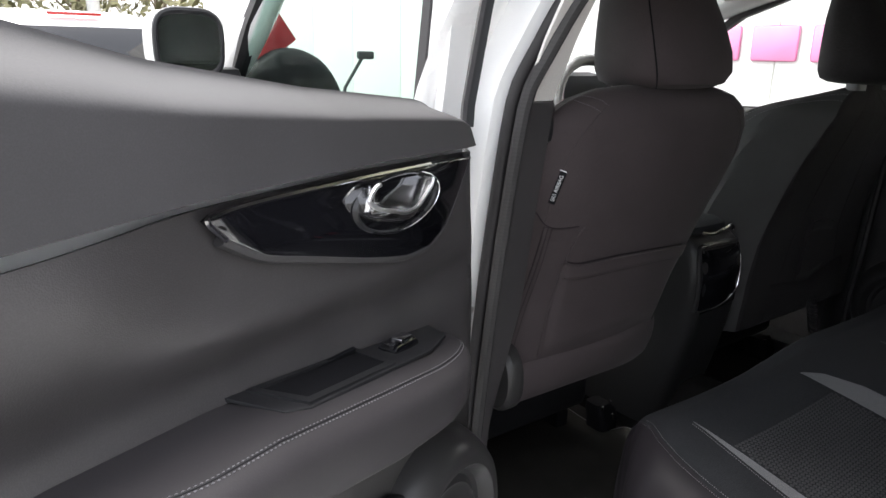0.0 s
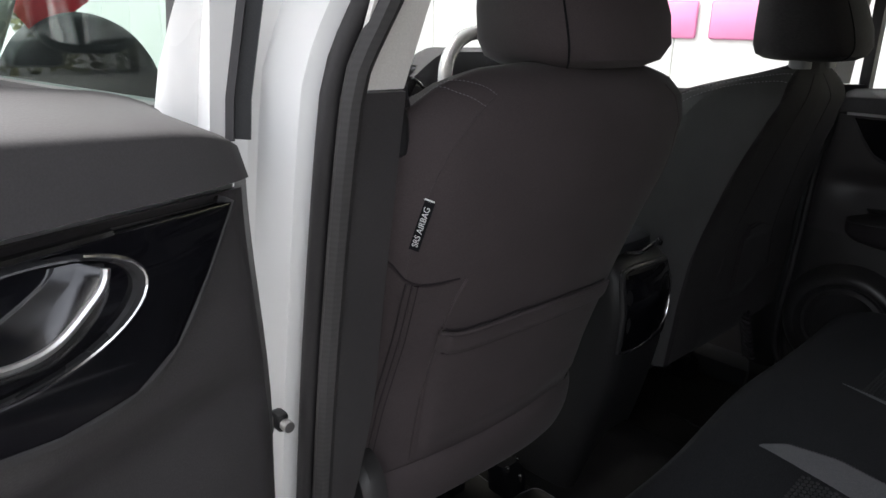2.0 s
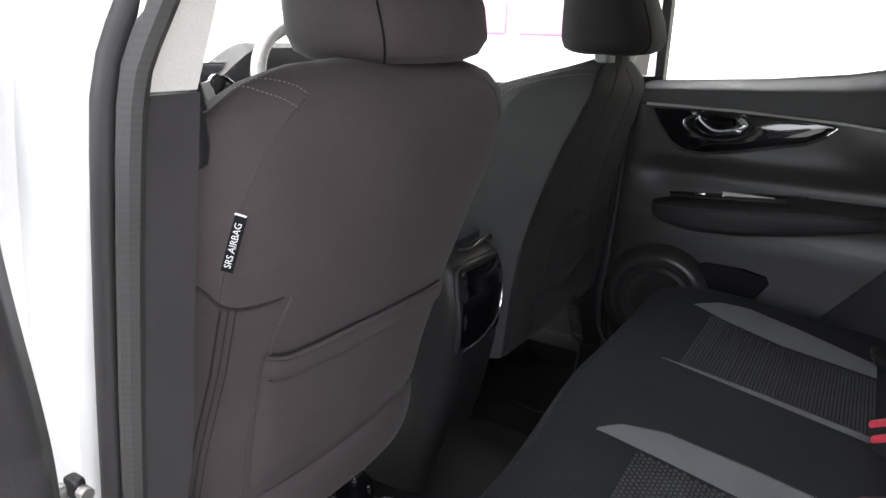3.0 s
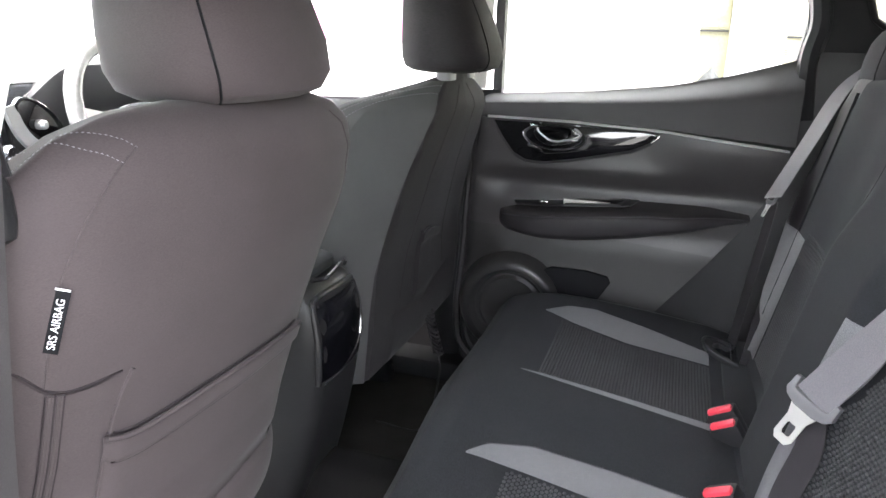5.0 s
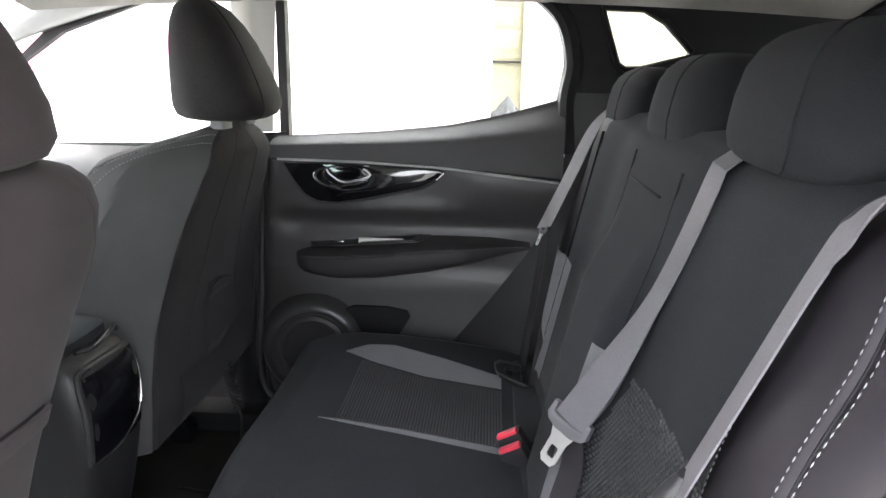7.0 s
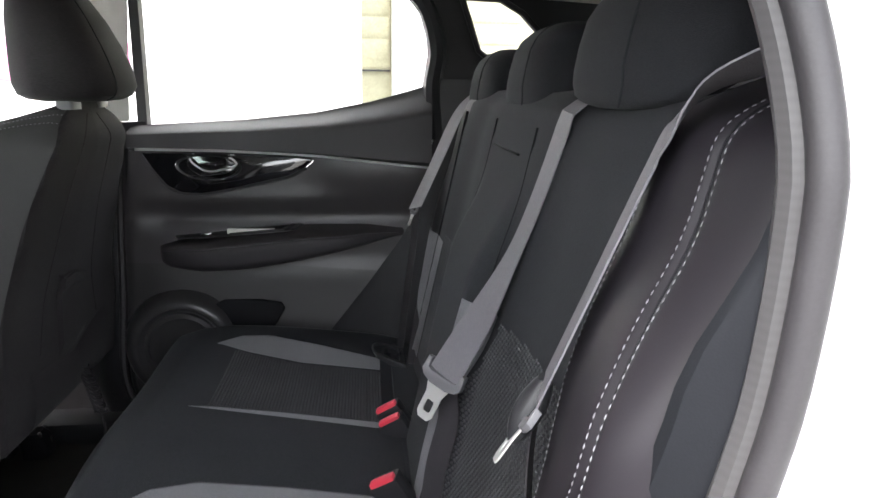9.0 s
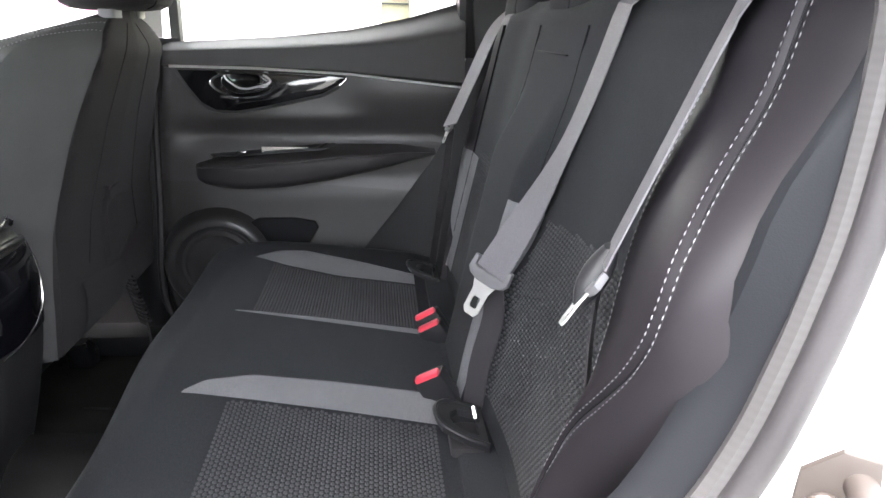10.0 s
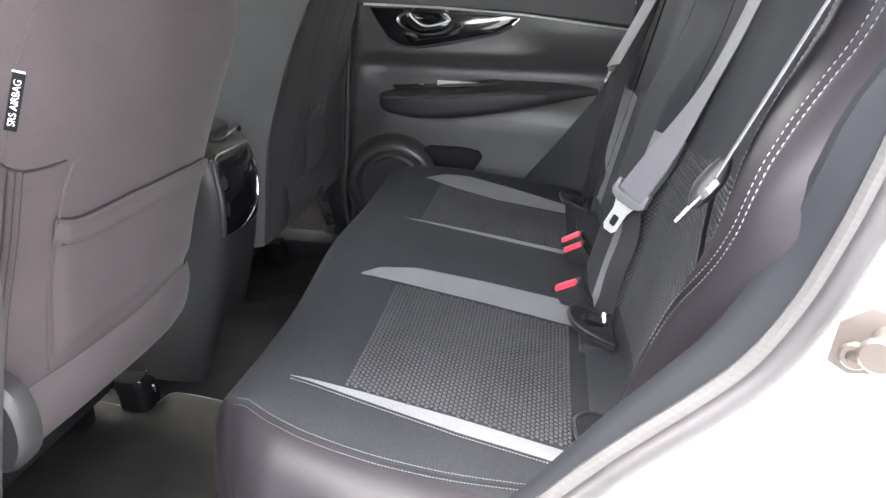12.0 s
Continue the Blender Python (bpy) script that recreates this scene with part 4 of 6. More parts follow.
def front_seat(cx, airbag_tag, label):
    t = thing("passenger_seat" if cx < 0 else "driver_seat", (cx, 0.75, 0.38), label, "car seat", "front seats")
    # the far seat's darker cloth has its shade in the colour
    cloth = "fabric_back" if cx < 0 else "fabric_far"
    ring_pt = driver_ring_pt if cx > 0 else seat_ring_pt
    low = 0.60
    zs = [low + (1.0 - low) * k / 26 for k in range(26)] + [1.0 + (0.137 if cx < 0 else 0.132) * math.sin(math.pi / 2 * k / 18) for k in range(19)]
    A = lambda k, n=128: 2 * math.pi * k / n
    HANG = ((-270, 0.64), (-180, 0.62), (-140, 0.634), (-123, 0.648), (-105, 0.658), (-92, 0.660), (-70, 0.657), (-48, 0.652), (-28, 0.650), (0, 0.65), (90, 0.64))
    base_z = lambda a: soft(HANG, (math.degrees(a) + 270) % 360 - 270, 6) if cx < 0 else low
    hung = lambda z, a: z if z > 1.0 else 1.0 - (1.0 - z) * (1.0 - base_z(a)) / (1.0 - low)
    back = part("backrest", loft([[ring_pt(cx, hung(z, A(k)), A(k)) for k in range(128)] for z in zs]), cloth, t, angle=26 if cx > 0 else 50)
    if cx > 0:
        for sgn in (-1, 1):
            def bolster(u, v):
                z = low + (1.118 - low) * v
                hw, k = soft(DRIVER_W, z, 0.012), smooth(1.135, 1.06, z)
                a = math.atan2(0.075 * k + 0.003, hw)
                a = a + (-2.2 - a) * (u ** 1.6)
                return ring_pt(cx, z, math.pi + a if sgn < 0 else -a, 0.0030)
            # paler cloth puts the light on the slanted side into its colour
            part("side_bolster", grid(bolster, 40, 60), "fabric_side", back, "smooth cloth side bolster, paler for the light on it", angle=26)
            if sgn < 0:
                for row in (0.0, 0.035):
                    path = curve([(0.47 - row, 0.45, 0), (0.47 - row, 0.75, 0), (0.46 - row, 0.88, 0), (0.42 - row, 0.94 - row * 0.3, 0), (0.30, 0.972 - row * 0.5, 0), (0.16, 0.985 - row * 0.6, 0), (0.02, 0.985 - row * 0.7, 0)], 120)
                    part("shoulder_stitching", stitches([bolster(q.x, q.y) + Vector((-0.0008, -0.0006, 0.0005)) for q in path], (-0.75, -0.55, 0.3), 0.0042, 0.0018, 0.0007), "thread", back)
    # seams, cover joint, map pocket and stitching follow one plan of (height, angle) lines
    def line(table, n, grow, lift=0.0, mirror=False):
        zs2 = curve([(z, a, 0) for z, a in table], n)
        return [ring_pt(cx, q.x + lift, radians(-180 - q.y if mirror else q.y), grow) for q in zs2]

    far = cx > 0
    SIDE = ((1.11, -123), (1.014, -129), (0.888, -135), (0.72, -145)) if far else ((1.113, -123), (1.086, -127), (1.056, -130), (1.023, -132.5), (0.984, -135), (0.950, -136))
    part("side_seam", tube(line(SIDE, 30, 0.0001), 0.0009, 6), cloth, back)
    part("side_seam", tube(line(SIDE, 30, 0.0001, 0, True), 0.0009, 6), cloth, back)
    SHOULDER = ((1.113, -123), (1.119, -131), (1.1225, -143), (1.124, -160), (1.121, -172), (1.110, -180), (1.085, -187), (1.045, -192), (1.0, -196), (0.95, -198))
    if not far:
        for row in (0, 1):
            arc = [(z - row * (0.0085 - 0.0050 * smooth(-130, -178, a)), a - row * (2.0 - 6.0 * smooth(-130, -178, a))) for z, a in SHOULDER]
            part("shoulder_stitching", stitches(line(arc, 120, 0.0006), (-0.5, -0.2, 0.85), 0.0022, 0.0012, 0.0004), "thread", back)
    if not far:
        COVER = ((-152, 0.984), (-141.5, 0.966), (-136, 0.949), (-131, 0.942), (-125, 0.941), (-117, 0.942))
        cover_z = lambda a: soft(COVER, a, 2.0)
        part("cover_joint", tube([ring_pt(cx, cover_z(-152 + 35 * k / 40), radians(-152 + 35 * k / 40), 0.0005) for k in range(41)], 0.0009, 6), "seam", back)
        part("cover_fold", grid(lambda u, v: ring_pt(cx, cover_z(-152 + 36 * u) - 0.0015 - 0.020 * v, radians(-152 + 36 * u), 0.0035 * (1 - v) * smooth(1.0, 0.8, u) + 0.0002), 30, 5), cloth, back)
        zip_at = lambda f, k: ring_pt(cx, 0.946 - 0.004 * f - 0.252 * k / 24, radians(-135.5 + 4.5 * f - 11 * k / 24), 0.0012 + 0.0026 * smooth(4, 0, k))
        for f in (0.0, 1.0):
            part("zip_seam", tube([zip_at(f, k) for k in range(25)], 0.0008, 6), "seam", back)
        for f in (0.16, 0.33, 0.67, 0.84):
            part("zip_fold", tube([zip_at(f, k) for k in range(25)], 0.0017, 6), cloth, back)
        part("zip_slit", tube([zip_at(0.5, k) for k in range(25)], 0.0010, 6), "seam", back)
    HEM = ((-123, 0.888), (-120, 0.880), (-115, 0.877), (-97, 0.881), (-80, 0.877), (-57, 0.866))
    BASE = ((-152, 0.700), (-125, 0.690), (-103, 0.684), (-85, 0.684), (-57, 0.700), (-28, 0.720)) if far else ((-152, 0.706), (-128, 0.720), (-111, 0.727), (-92, 0.732), (-75, 0.738), (-55, 0.728), (-28, 0.722))
    if far:
        HEM = tuple((a, z - 0.05) for a, z in HEM)

    def panel(u, v, g):
        a = -123 + 66 * u
        lo, hi = soft(BASE, a, 5), soft(HEM, a, 2)
        return ring_pt(cx, lo + (hi - lo) * v, radians(a), g)

    def pocket(u, v):
        edge = min(u, 1 - u) / 0.05
        return panel(u, v, 0.001 + 0.006 * smooth(0, 1, edge) * smooth(0, 0.2, v) + 0.0035 * smooth(0.855, 0.885, v))

    pk = part("map_pocket", grid(pocket, 40, 40), cloth, t)
    part("pocket_hem", tube([panel(0.01 + 0.98 * k / 30, 1.0, 0.006) for k in range(31)], 0.0030, 8), cloth, pk)
    part("pocket_hem_seam", tube([panel(0.03 + 0.94 * k / 30, 0.860, 0.0075) for k in range(31)], 0.0007, 6), "seam", pk)
    # thin dark tube drawn as the shade in the pocket's opening
    part("mouth_shade", tube([panel(0.02 + 0.96 * k / 30, 1.022, 0.0008) for k in range(31)], 0.0012, 6), "seam", pk)
    BORDER = ((0.940, -114.5), (0.910, -119), (0.872, -122), (0.832, -123.5), (0.79, -124.5), (0.725, -125.5))
    if not far:
        part("pocket_piping", tube(line(BORDER, 24, 0.0012), 0.0020, 6), cloth, pk)
    # rounded roll along the lower edge, and side flap
    part("lower_flap", grid(lambda u, v: ring_pt(cx, base_z(radians(-152 + 124 * u)) + 0.002 + (soft(BASE, -152 + 124 * u, 5) - 0.004 - base_z(radians(-152 + 124 * u))) * v, radians(-90 - 62 + 124 * u), 0.002 + 0.009 * math.sin(math.pi * v) ** 0.6), 36, 10), cloth, t)
    if not far:
        part("side_flap", grid(lambda u, v: ring_pt(cx, 0.63 + 0.29 * v, radians(-178 + 24 * u), 0.003 + 0.003 * math.sin(math.pi * u)), 8, 14), cloth, t)
    if not far:
        cov = loft([super_ring((cx - 0.194 - o, 0.645, 0.698), (0, 1, 0), (0, 0, 1), r, r * 1.15, 2.3, 24) for o, r in ((0, 0.05), (0.018, 0.05), (0.026, 0.044), (0.029, 0.02))])
        part("recliner_cover", cov, "plastic_grey", t, "rounded plastic recliner cover")
    # headrest
    lean, slim = (0.040, 0.83) if cx < 0 else (-0.010, 0.84)
    PROFILE = ((1.130, 0.070, 0.046, 0.590), (1.133, 0.100, 0.066, 0.588), (1.140, 0.122, 0.080, 0.587), (1.156, 0.136, 0.086, 0.586), (1.185, 0.140, 0.083, 0.589), (1.22, 0.134, 0.076, 0.596), (1.26, 0.121, 0.066, 0.606), (1.295, 0.103, 0.053, 0.616), (1.318, 0.080, 0.039, 0.623), (1.331, 0.052, 0.024, 0.628), (1.336, 0.022, 0.010, 0.630))
    
    def head_ring(z, w, d, y):
        ring = super_ring((cx + lean, y, z), (1, 0, 0), (0, 1, 0), w * slim, d, 2.9, 56)
        return [Vector((cx + lean + (p.x - cx - lean) * (1 - 0.30 * smooth(0.0, 1.0, (p.y - y) / d)), p.y, z)) for p in ring]

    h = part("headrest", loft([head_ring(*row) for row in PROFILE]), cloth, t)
    sx = -0.112 if cx < 0 else -0.062
    seam_pts = [(cx + lean + sx * slim * (w / 0.14), y - d * (1 - abs(sx / 0.14) ** 2.9) ** (1 / 2.9) - 0.0002, z) for z, w, d, y in PROFILE[1:-1]]
    part("headrest_seam", tube(curve(seam_pts, 40), 0.0011, 6), "pocket", h)
    for sx in ((-0.005, 0.105) if cx < 0 else (-0.06, 0.06)):
        part("headrest_post", tube([(cx + sx, 0.580, 1.10), (cx + sx, 0.578, 1.165)], 0.006, 10), "chrome", t, "chrome post")
        part("post_sleeve", loft([super_ring((cx + sx, 0.580, z), (1, 0, 0), (0, 1, 0), 0.022, 0.014, 4.5, 24) for z in (1.118, 1.134)]), "grip_grey", t)
    # cushion, base and rails
    cush = []
    for y, w, zb, zt in ((0.79, 0.20, 0.56, 0.64), (0.81, 0.235, 0.53, 0.67), (0.9, 0.245, 0.52, 0.68), (1.1, 0.245, 0.53, 0.70), (1.2, 0.235, 0.55, 0.69), (1.24, 0.20, 0.58, 0.66)):
        cush.append(super_ring((cx, y, (zb + zt) / 2), (1, 0, 0), (0, 0, 1), w, (zt - zb) / 2, 3.5, 32))
    part("seat_cushion", loft(cush), "fabric", t)
    part("seat_base", box((cx - 0.2, 0.80, 0.45), (cx + 0.2, 1.18, 0.53), 0.02), "plastic_dark", t)
    for sx in (-0.19, 0.19):
        rail = part("seat_rail", box((cx + sx - 0.018, 0.86, 0.368), (cx + sx + 0.018, 1.25, 0.41), 0.006), "pocket", t)
        if sx < 0:
            continue
        inner = cx + sx + (0.078 if cx < 0 else 0.0)
        part("rail_cover", loft([super_ring((inner - tilt, 0.815 + tilt, z), (1, 0, 0), (0, 1, 0), w, d, 4, 24) for z, w, d, tilt in ((0.372, 0.028, 0.028, 0.0), (0.398, 0.029, 0.029, 0.0), (0.418, 0.027, 0.028, 0.004), (0.430, 0.020, 0.022, 0.008))]), "pocket", rail)
        for bx, by, bz in ((-0.020, 0.800, 0.428), (0.014, 0.806, 0.430), (0.004, 0.790, 0.408)):
            part("rail_bolt", loft([super_ring((inner + bx, by, bz + h), (1, 0, 0), (0, 1, 0), r, r, 2, 12) for h, r in ((-0.012, 0.0045), (0.002, 0.0045), (0.004, 0.0025))]), "chrome", rail)
    if airbag_tag:
        p0, p1 = ring_pt(cx, 1.027, radians(-131), 0.002), ring_pt(cx, 0.981, radians(-134.6), 0.002)
        ax = (p1 - p0).normalized()
        nrm = Vector((-0.80, -0.60, -0.1)).normalized()
        side = ax.cross(nrm).normalized()
        tg = part("airbag_tag", ribbon([p0, (p0 + p1) / 2 + nrm * 0.002, p1], 0.0092, 0.0012, nrm), "pocket", t, "black fabric tag with white lettering")
        cu = bpy.data.curves.new("tag_text", "FONT")
        cu.body, cu.size, cu.extrude, cu.align_x, cu.align_y = "SRS AIRBAG", 0.0074, 0.0002, "CENTER", "CENTER"
        tmp = new("tag_text", cu)
        dg = bpy.context.evaluated_depsgraph_get()
        me = bpy.data.meshes.new_from_object(tmp.evaluated_get(dg))
        bpy.data.objects.remove(tmp)
        bmt = bmesh.new()
        bmt.from_mesh(me)
        bpy.data.meshes.remove(me)
        xd = -ax
        yd = nrm.cross(xd).normalized()
        mid = (p0 + p1) / 2 + nrm * 0.0036
        bmt.transform(Matrix((( *[xd[0], yd[0], nrm[0], mid[0]],), (*[xd[1], yd[1], nrm[1], mid[1]],), (*[xd[2], yd[2], nrm[2], mid[2]],), (0, 0, 0, 1))))
        part("lettering", bmt, "white_print", tg)
        part("tag_bar", ribbon([p0 - ax * 0.001 + nrm * 0.002 - side * 0.004, p0 - ax * 0.001 + nrm * 0.002 + side * 0.005], 0.0014, 0.0006, nrm), "white_print", tg)
    return t


front_seat(-0.370, True, "dark fabric front seat with map pocket and white airbag tag")
front_seat(0.372, False, "dark fabric front driver's seat with map pocket behind")
coil = thing("spiral_cable", (0.475, 0.65, 0.5), "black spiral cable under the driver's seat", "cable")
CO, CD = Vector((0.418, 0.646, 0.640)), Vector((-0.045, -0.043, -0.082))
part("spiral", tube([CO + CD * (k / 130) + Vector((0.014 * math.cos(k * 0.55), 0.010 * math.sin(k * 0.55), 0.006 * math.sin(k * 0.55))) for k in range(131)], 0.0024, 6), "rubber", coil)
part("lead", tube(curve([CO + Vector((0.01, 0.01, 0.03)), CO, CO + CD * 0.5, CO + CD, CO + CD + Vector((-0.012, -0.006, -0.05)), (0.33, 0.62, 0.40), (0.36, 0.74, 0.375)], 24), 0.0022, 6), "rubber", coil)

# Rear bench ----------------------------------------------------------------
CUSH = ((0.0, 0.030, 0.628), (0.10, 0.08, 0.640), (0.25, 0.18, 0.654), (0.42, 0.29, 0.669), (0.56, 0.375, 0.681), (0.66, 0.425, 0.685), (0.74, 0.455, 0.677), (0.80, 0.472, 0.655), (0.87, 0.480, 0.61), (0.94, 0.478, 0.54), (1.0, 0.46, 0.44))
HALF_W = ((-0.1, 0.635), (0.08, 0.635), (0.2, 0.628), (0.3, 0.615), (0.38, 0.59), (0.44, 0.555), (0.50, 0.53))


def cushion_pt(u, v, lift=0.0):
    """u from -1 to 1 across, v from the rear edge over the top and down the front."""
    y = interp([(a, b) for a, b, c in CUSH], v)
    z = interp([(a, c) for a, b, c in CUSH], v)
    hw = interp(HALF_W, y)
    a = abs(u)
    x = hw * u
    edge = max(0.0, (a - 0.80) / 0.20)
    drop = 0.20 * (1 - math.sqrt(max(0.0, 1 - edge ** 2.6))) if edge > 0 else 0.0
    z2 = max(0.44, z - drop)
    y += 0.020 * smooth(-0.25, 0.10, x) * smooth(0.55, 0.8, v) - 0.05 * edge ** 2 * smooth(0.55, 0.8, v)
    z2 += 0.004 * math.cos(x * 11) - 0.004
    return Vector((x, y, z2 + lift))


def cushion_z(x, y):
    z = interp([(b, c) for a, b, c in CUSH[:7]], y)
    hw = interp(HALF_W, y)
    edge = max(0.0, (abs(x) / hw - 0.80) / 0.20)
    drop = 0.20 * (1 - math.sqrt(max(0.0, 1 - edge ** 2.6)))
    return z - drop + 0.004 * math.cos(x * 11) - 0.004


bench = thing("rear_bench", (0, 0.25, 0.40), "black rear bench seat with grey stripes and pale double stitching", "bench seat")
part("cushion", grid(lambda u, v: cushion_pt(-0.85 + 1.70 * u, v), 90, 70), "fabric", bench, "black woven fabric cushion")
for sgn in (-1, 1):
    part("side_bolster", grid(lambda u, v: cushion_pt(sgn * (0.85 + 0.15 * math.sin(u * math.pi / 2)), v), 26, 70), "leather", bench, "dark leatherette cushion edge")


def patch(fn, nx, ny, x_lo, x_hi, y0, y1, lift=0.0012):
    def P(u, v):
        y = y0 + (y1 - y0) * v
        x = x_lo(y) + (x_hi(y) - x_lo(y)) * u
        return Vector((x, y, fn(x, y) + lift))
    return grid(P, nx, ny)


STRIPES = (
    (lambda y: -0.419 - interp(((0.08, 0.050), (0.2, 0.037), (0.31, 0.017), (0.38, 0.004), (0.40, 0.0)), y), lambda y: -0.418 - interp(((0.08, 0.027), (0.21, 0.011), (0.315, 0.003), (0.4, 0)), y), 0.075, 0.399),
    (lambda y: -0.134 - interp(((0.08, 0.021), (0.2, 0.010), (0.305, 0.003), (0.4, 0)), y), lambda y: -0.133 + interp(((0.08, 0.049), (0.21, 0.055), (0.316, 0.053), (0.37, 0.030), (0.395, 0.0)), y), 0.075, 0.393),
    (lambda y: 0.126 - interp(((0.09, 0.018), (0.24, 0.008), (0.376, 0)), y), lambda y: 0.127 + interp(((0.09, 0.001), (0.24, 0.006), (0.34, 0.005), (0.378, 0.0)), y), 0.085, 0.378),
    (lambda y: 0.398 - interp(((0.09, 0.048), (0.226, 0.050), (0.33, 0.025), (0.389, 0)), y), lambda y: 0.399 + interp(((0.09, 0.006), (0.2, 0.04), (0.30, 0.062), (0.35, 0.045), (0.389, 0)), y), 0.08, 0.389),
)
for lo, hi, y0, y1 in STRIPES:
    s = part("grey_stripe", patch(cushion_z, 8, 40, lo, hi, y0, y1, 0.0016), "grey", bench, "light grey fabric stripe")
    for side in ((lo,) if lo(0.2) < -0.4 else (hi,)):
        part("stripe_stitching", stitches([(side(y) + (-0.004 if side is lo else 0.003), y, cushion_z(side(y), y) + 0.0006) for y in [y0 + (y1 - y0) * k / 60 for k in range(61)]], (0, 0, 1), 0.0024, 0.0012, 0.0005), "thread", s)


def hex_cells(P, x0, x1, y0, y1, inside, sx=0.0080, sy=0.0056, h=0.0013):
    """Rows of small raised knit cells on a surface P(a, b) -> (point, normal)."""
    bm = bmesh.new()
    j = 0
    b = y0
    while b < y1:
        a = x0 + (sx / 2 if j % 2 else 0)
        while a < x1:
            if inside(a, b):
                p, n = P(a, b)
                px, py = P(a + 0.001, b)[0] - p, P(a, b + 0.001)[0] - p
                px.normalize(), py.normalize()
                ring6 = [bm.verts.new(p + px * sx * 0.43 * math.cos(k * math.pi / 3) + py * sy * 0.46 * math.sin(k * math.pi / 3)) for k in range(6)]
                top = [bm.verts.new(p + n * h + px * sx * 0.30 * math.cos(k * math.pi / 3) + py * sy * 0.26 * math.sin(k * math.pi / 3)) for k in range(6)]
                for k in range(6):
                    bm.faces.new((ring6[k], ring6[(k + 1) % 6], top[(k + 1) % 6], top[k]))
                bm.faces.new(top)
            a += sx
        b += sy * 0.92
        j += 1
    return bm


up = Vector((0, -0.19, 0.98))
cu_surf = lambda x, y: (Vector((x, y, cushion_z(x, y) + 0.0006)), up)
for x0, x1, yt in ((-0.432, -0.134, 0.337), (0.130, 0.40, 0.355)):
    part("knitted_insert", hex_cells(cu_surf, x0, x1, 0.082, yt, (lambda a, b: STRIPES[0][1](b) + 0.005 < a < STRIPES[1][0](b) - 0.005) if x0 < 0 else (lambda a, b: STRIPES[2][1](b) + 0.005 < a < STRIPES[3][0](b) - 0.005)), "hexfab", bench, "dark grey honeycomb knit panel")
# double stitching round the cushion's edge
CUSHION_EDGE = ((0.10, 0.512), (0.2, 0.526), (0.29, 0.524), (0.376, 0.507), (0.42, 0.483), (0.44, 0.466))
for off in (-0.004, 0.005):
    line = []
    for k in range(70):
        f = k / 69
        y = 0.105 + 0.335 * f
        x = -soft(CUSHION_EDGE, y, 0.03) - off
        line.append(Vector((x, y, cushion_z(x, y) + 0.001)))
    part("edge_stitching", stitches(line, (-0.4, 0, 0.9), 0.0022, 0.0012, 0.00045), "thread", bench)
part("edge_seam", tube([Vector((-soft(CUSHION_EDGE, y, 0.03) - 0.0005, y, cushion_z(-0.53, y) + 0.0005)) for y in [0.105 + 0.335 * k / 40 for k in range(41)]], 0.0012, 6), "pocket", bench)


WIDE = ((0.56, 0.37), (0.69, 0.43), (0.79, 0.51), (0.887, 0.595), (0.95, 0.622), (1.08, 0.622), (1.165, 0.60))


def back_edge(z):
    return min(0.41, interp(WIDE, z) - 0.03)


def back_y(x, z):
    """The backrest's front surface, with the side bolsters standing proud of it."""
    y = -0.04 - 0.21 * (z - 0.90)
    a = abs(x)
    x0, x1 = back_edge(z), interp(WIDE, z)
    if x > x0:
        w = min(1.0, (a - x0) / (x1 - x0))
        y += 0.012 * smooth(0.0, 0.3, w) * smooth(1.05, 0.9, z) - 0.14 * (1 - math.sqrt(max(0.0, 1 - max(0.0, (w - 0.25) / 0.75) ** 2.2)))
    y += 0.030 * (1 - smooth(0.080, 0.150, a)) * smooth(1.06, 0.93, z) - 0.006 * math.exp(-((a - 0.26) / 0.08) ** 2)
    return y


def back_pt(x_of, v):
    """x_of gives the place across at a height; v up the front and over the top."""
    z = interp(((0, 0.56), (0.8, 1.09), (0.88, 1.135), (0.94, 1.158), (1.0, 1.165)), v)
    x = x_of(z)
    return Vector((x, back_y(x, z) - interp(((0, 0), (0.8, 0.0), (0.88, 0.006), (0.94, 0.028), (1.0, 0.075)), v), z))


part("backrest", grid(lambda u, v: back_pt(lambda z: -0.47 + u * (0.47 + back_edge(z)), v), 120, 50), "fabric", bench, "black fabric backrest")
part("back_bolster", grid(lambda u, v: back_pt(lambda z: back_edge(z) + (interp(WIDE, z) - back_edge(z)) * math.sin(u * math.pi / 2), v), 44, 60), "leather", bench, "dark leatherette backrest edge")

# The padded side wing by the open door stands proud of the folding backrest
WING_IN = ((0.66, 0.472), (0.75, 0.466), (0.85, 0.452), (0.95, 0.440), (1.07, 0.440), (1.20, 0.450))
WING_SEAM = ((0.70, 0.474), (0.78, 0.470), (0.842, 0.487), (0.893, 0.530), (0.925, 0.556), (0.96, 0.571), (1.0, 0.562), (1.043, 0.542), (1.08, 0.531), (1.107, 0.528), (1.14, 0.527), (1.20, 0.512))
WING_OUT = ((0.66, 0.478), (0.75, 0.50), (0.80, 0.53), (0.87, 0.58), (0.93, 0.604), (1.0, 0.606), (1.10, 0.604), (1.20, 0.595))
WING_PROUD = ((0.66, 0.055), (0.80, 0.044), (0.90, 0.041), (0.975, 0.046), (1.0, 0.041), (1.043, 0.023), (1.08, 0.005), (1.20, 0.0))


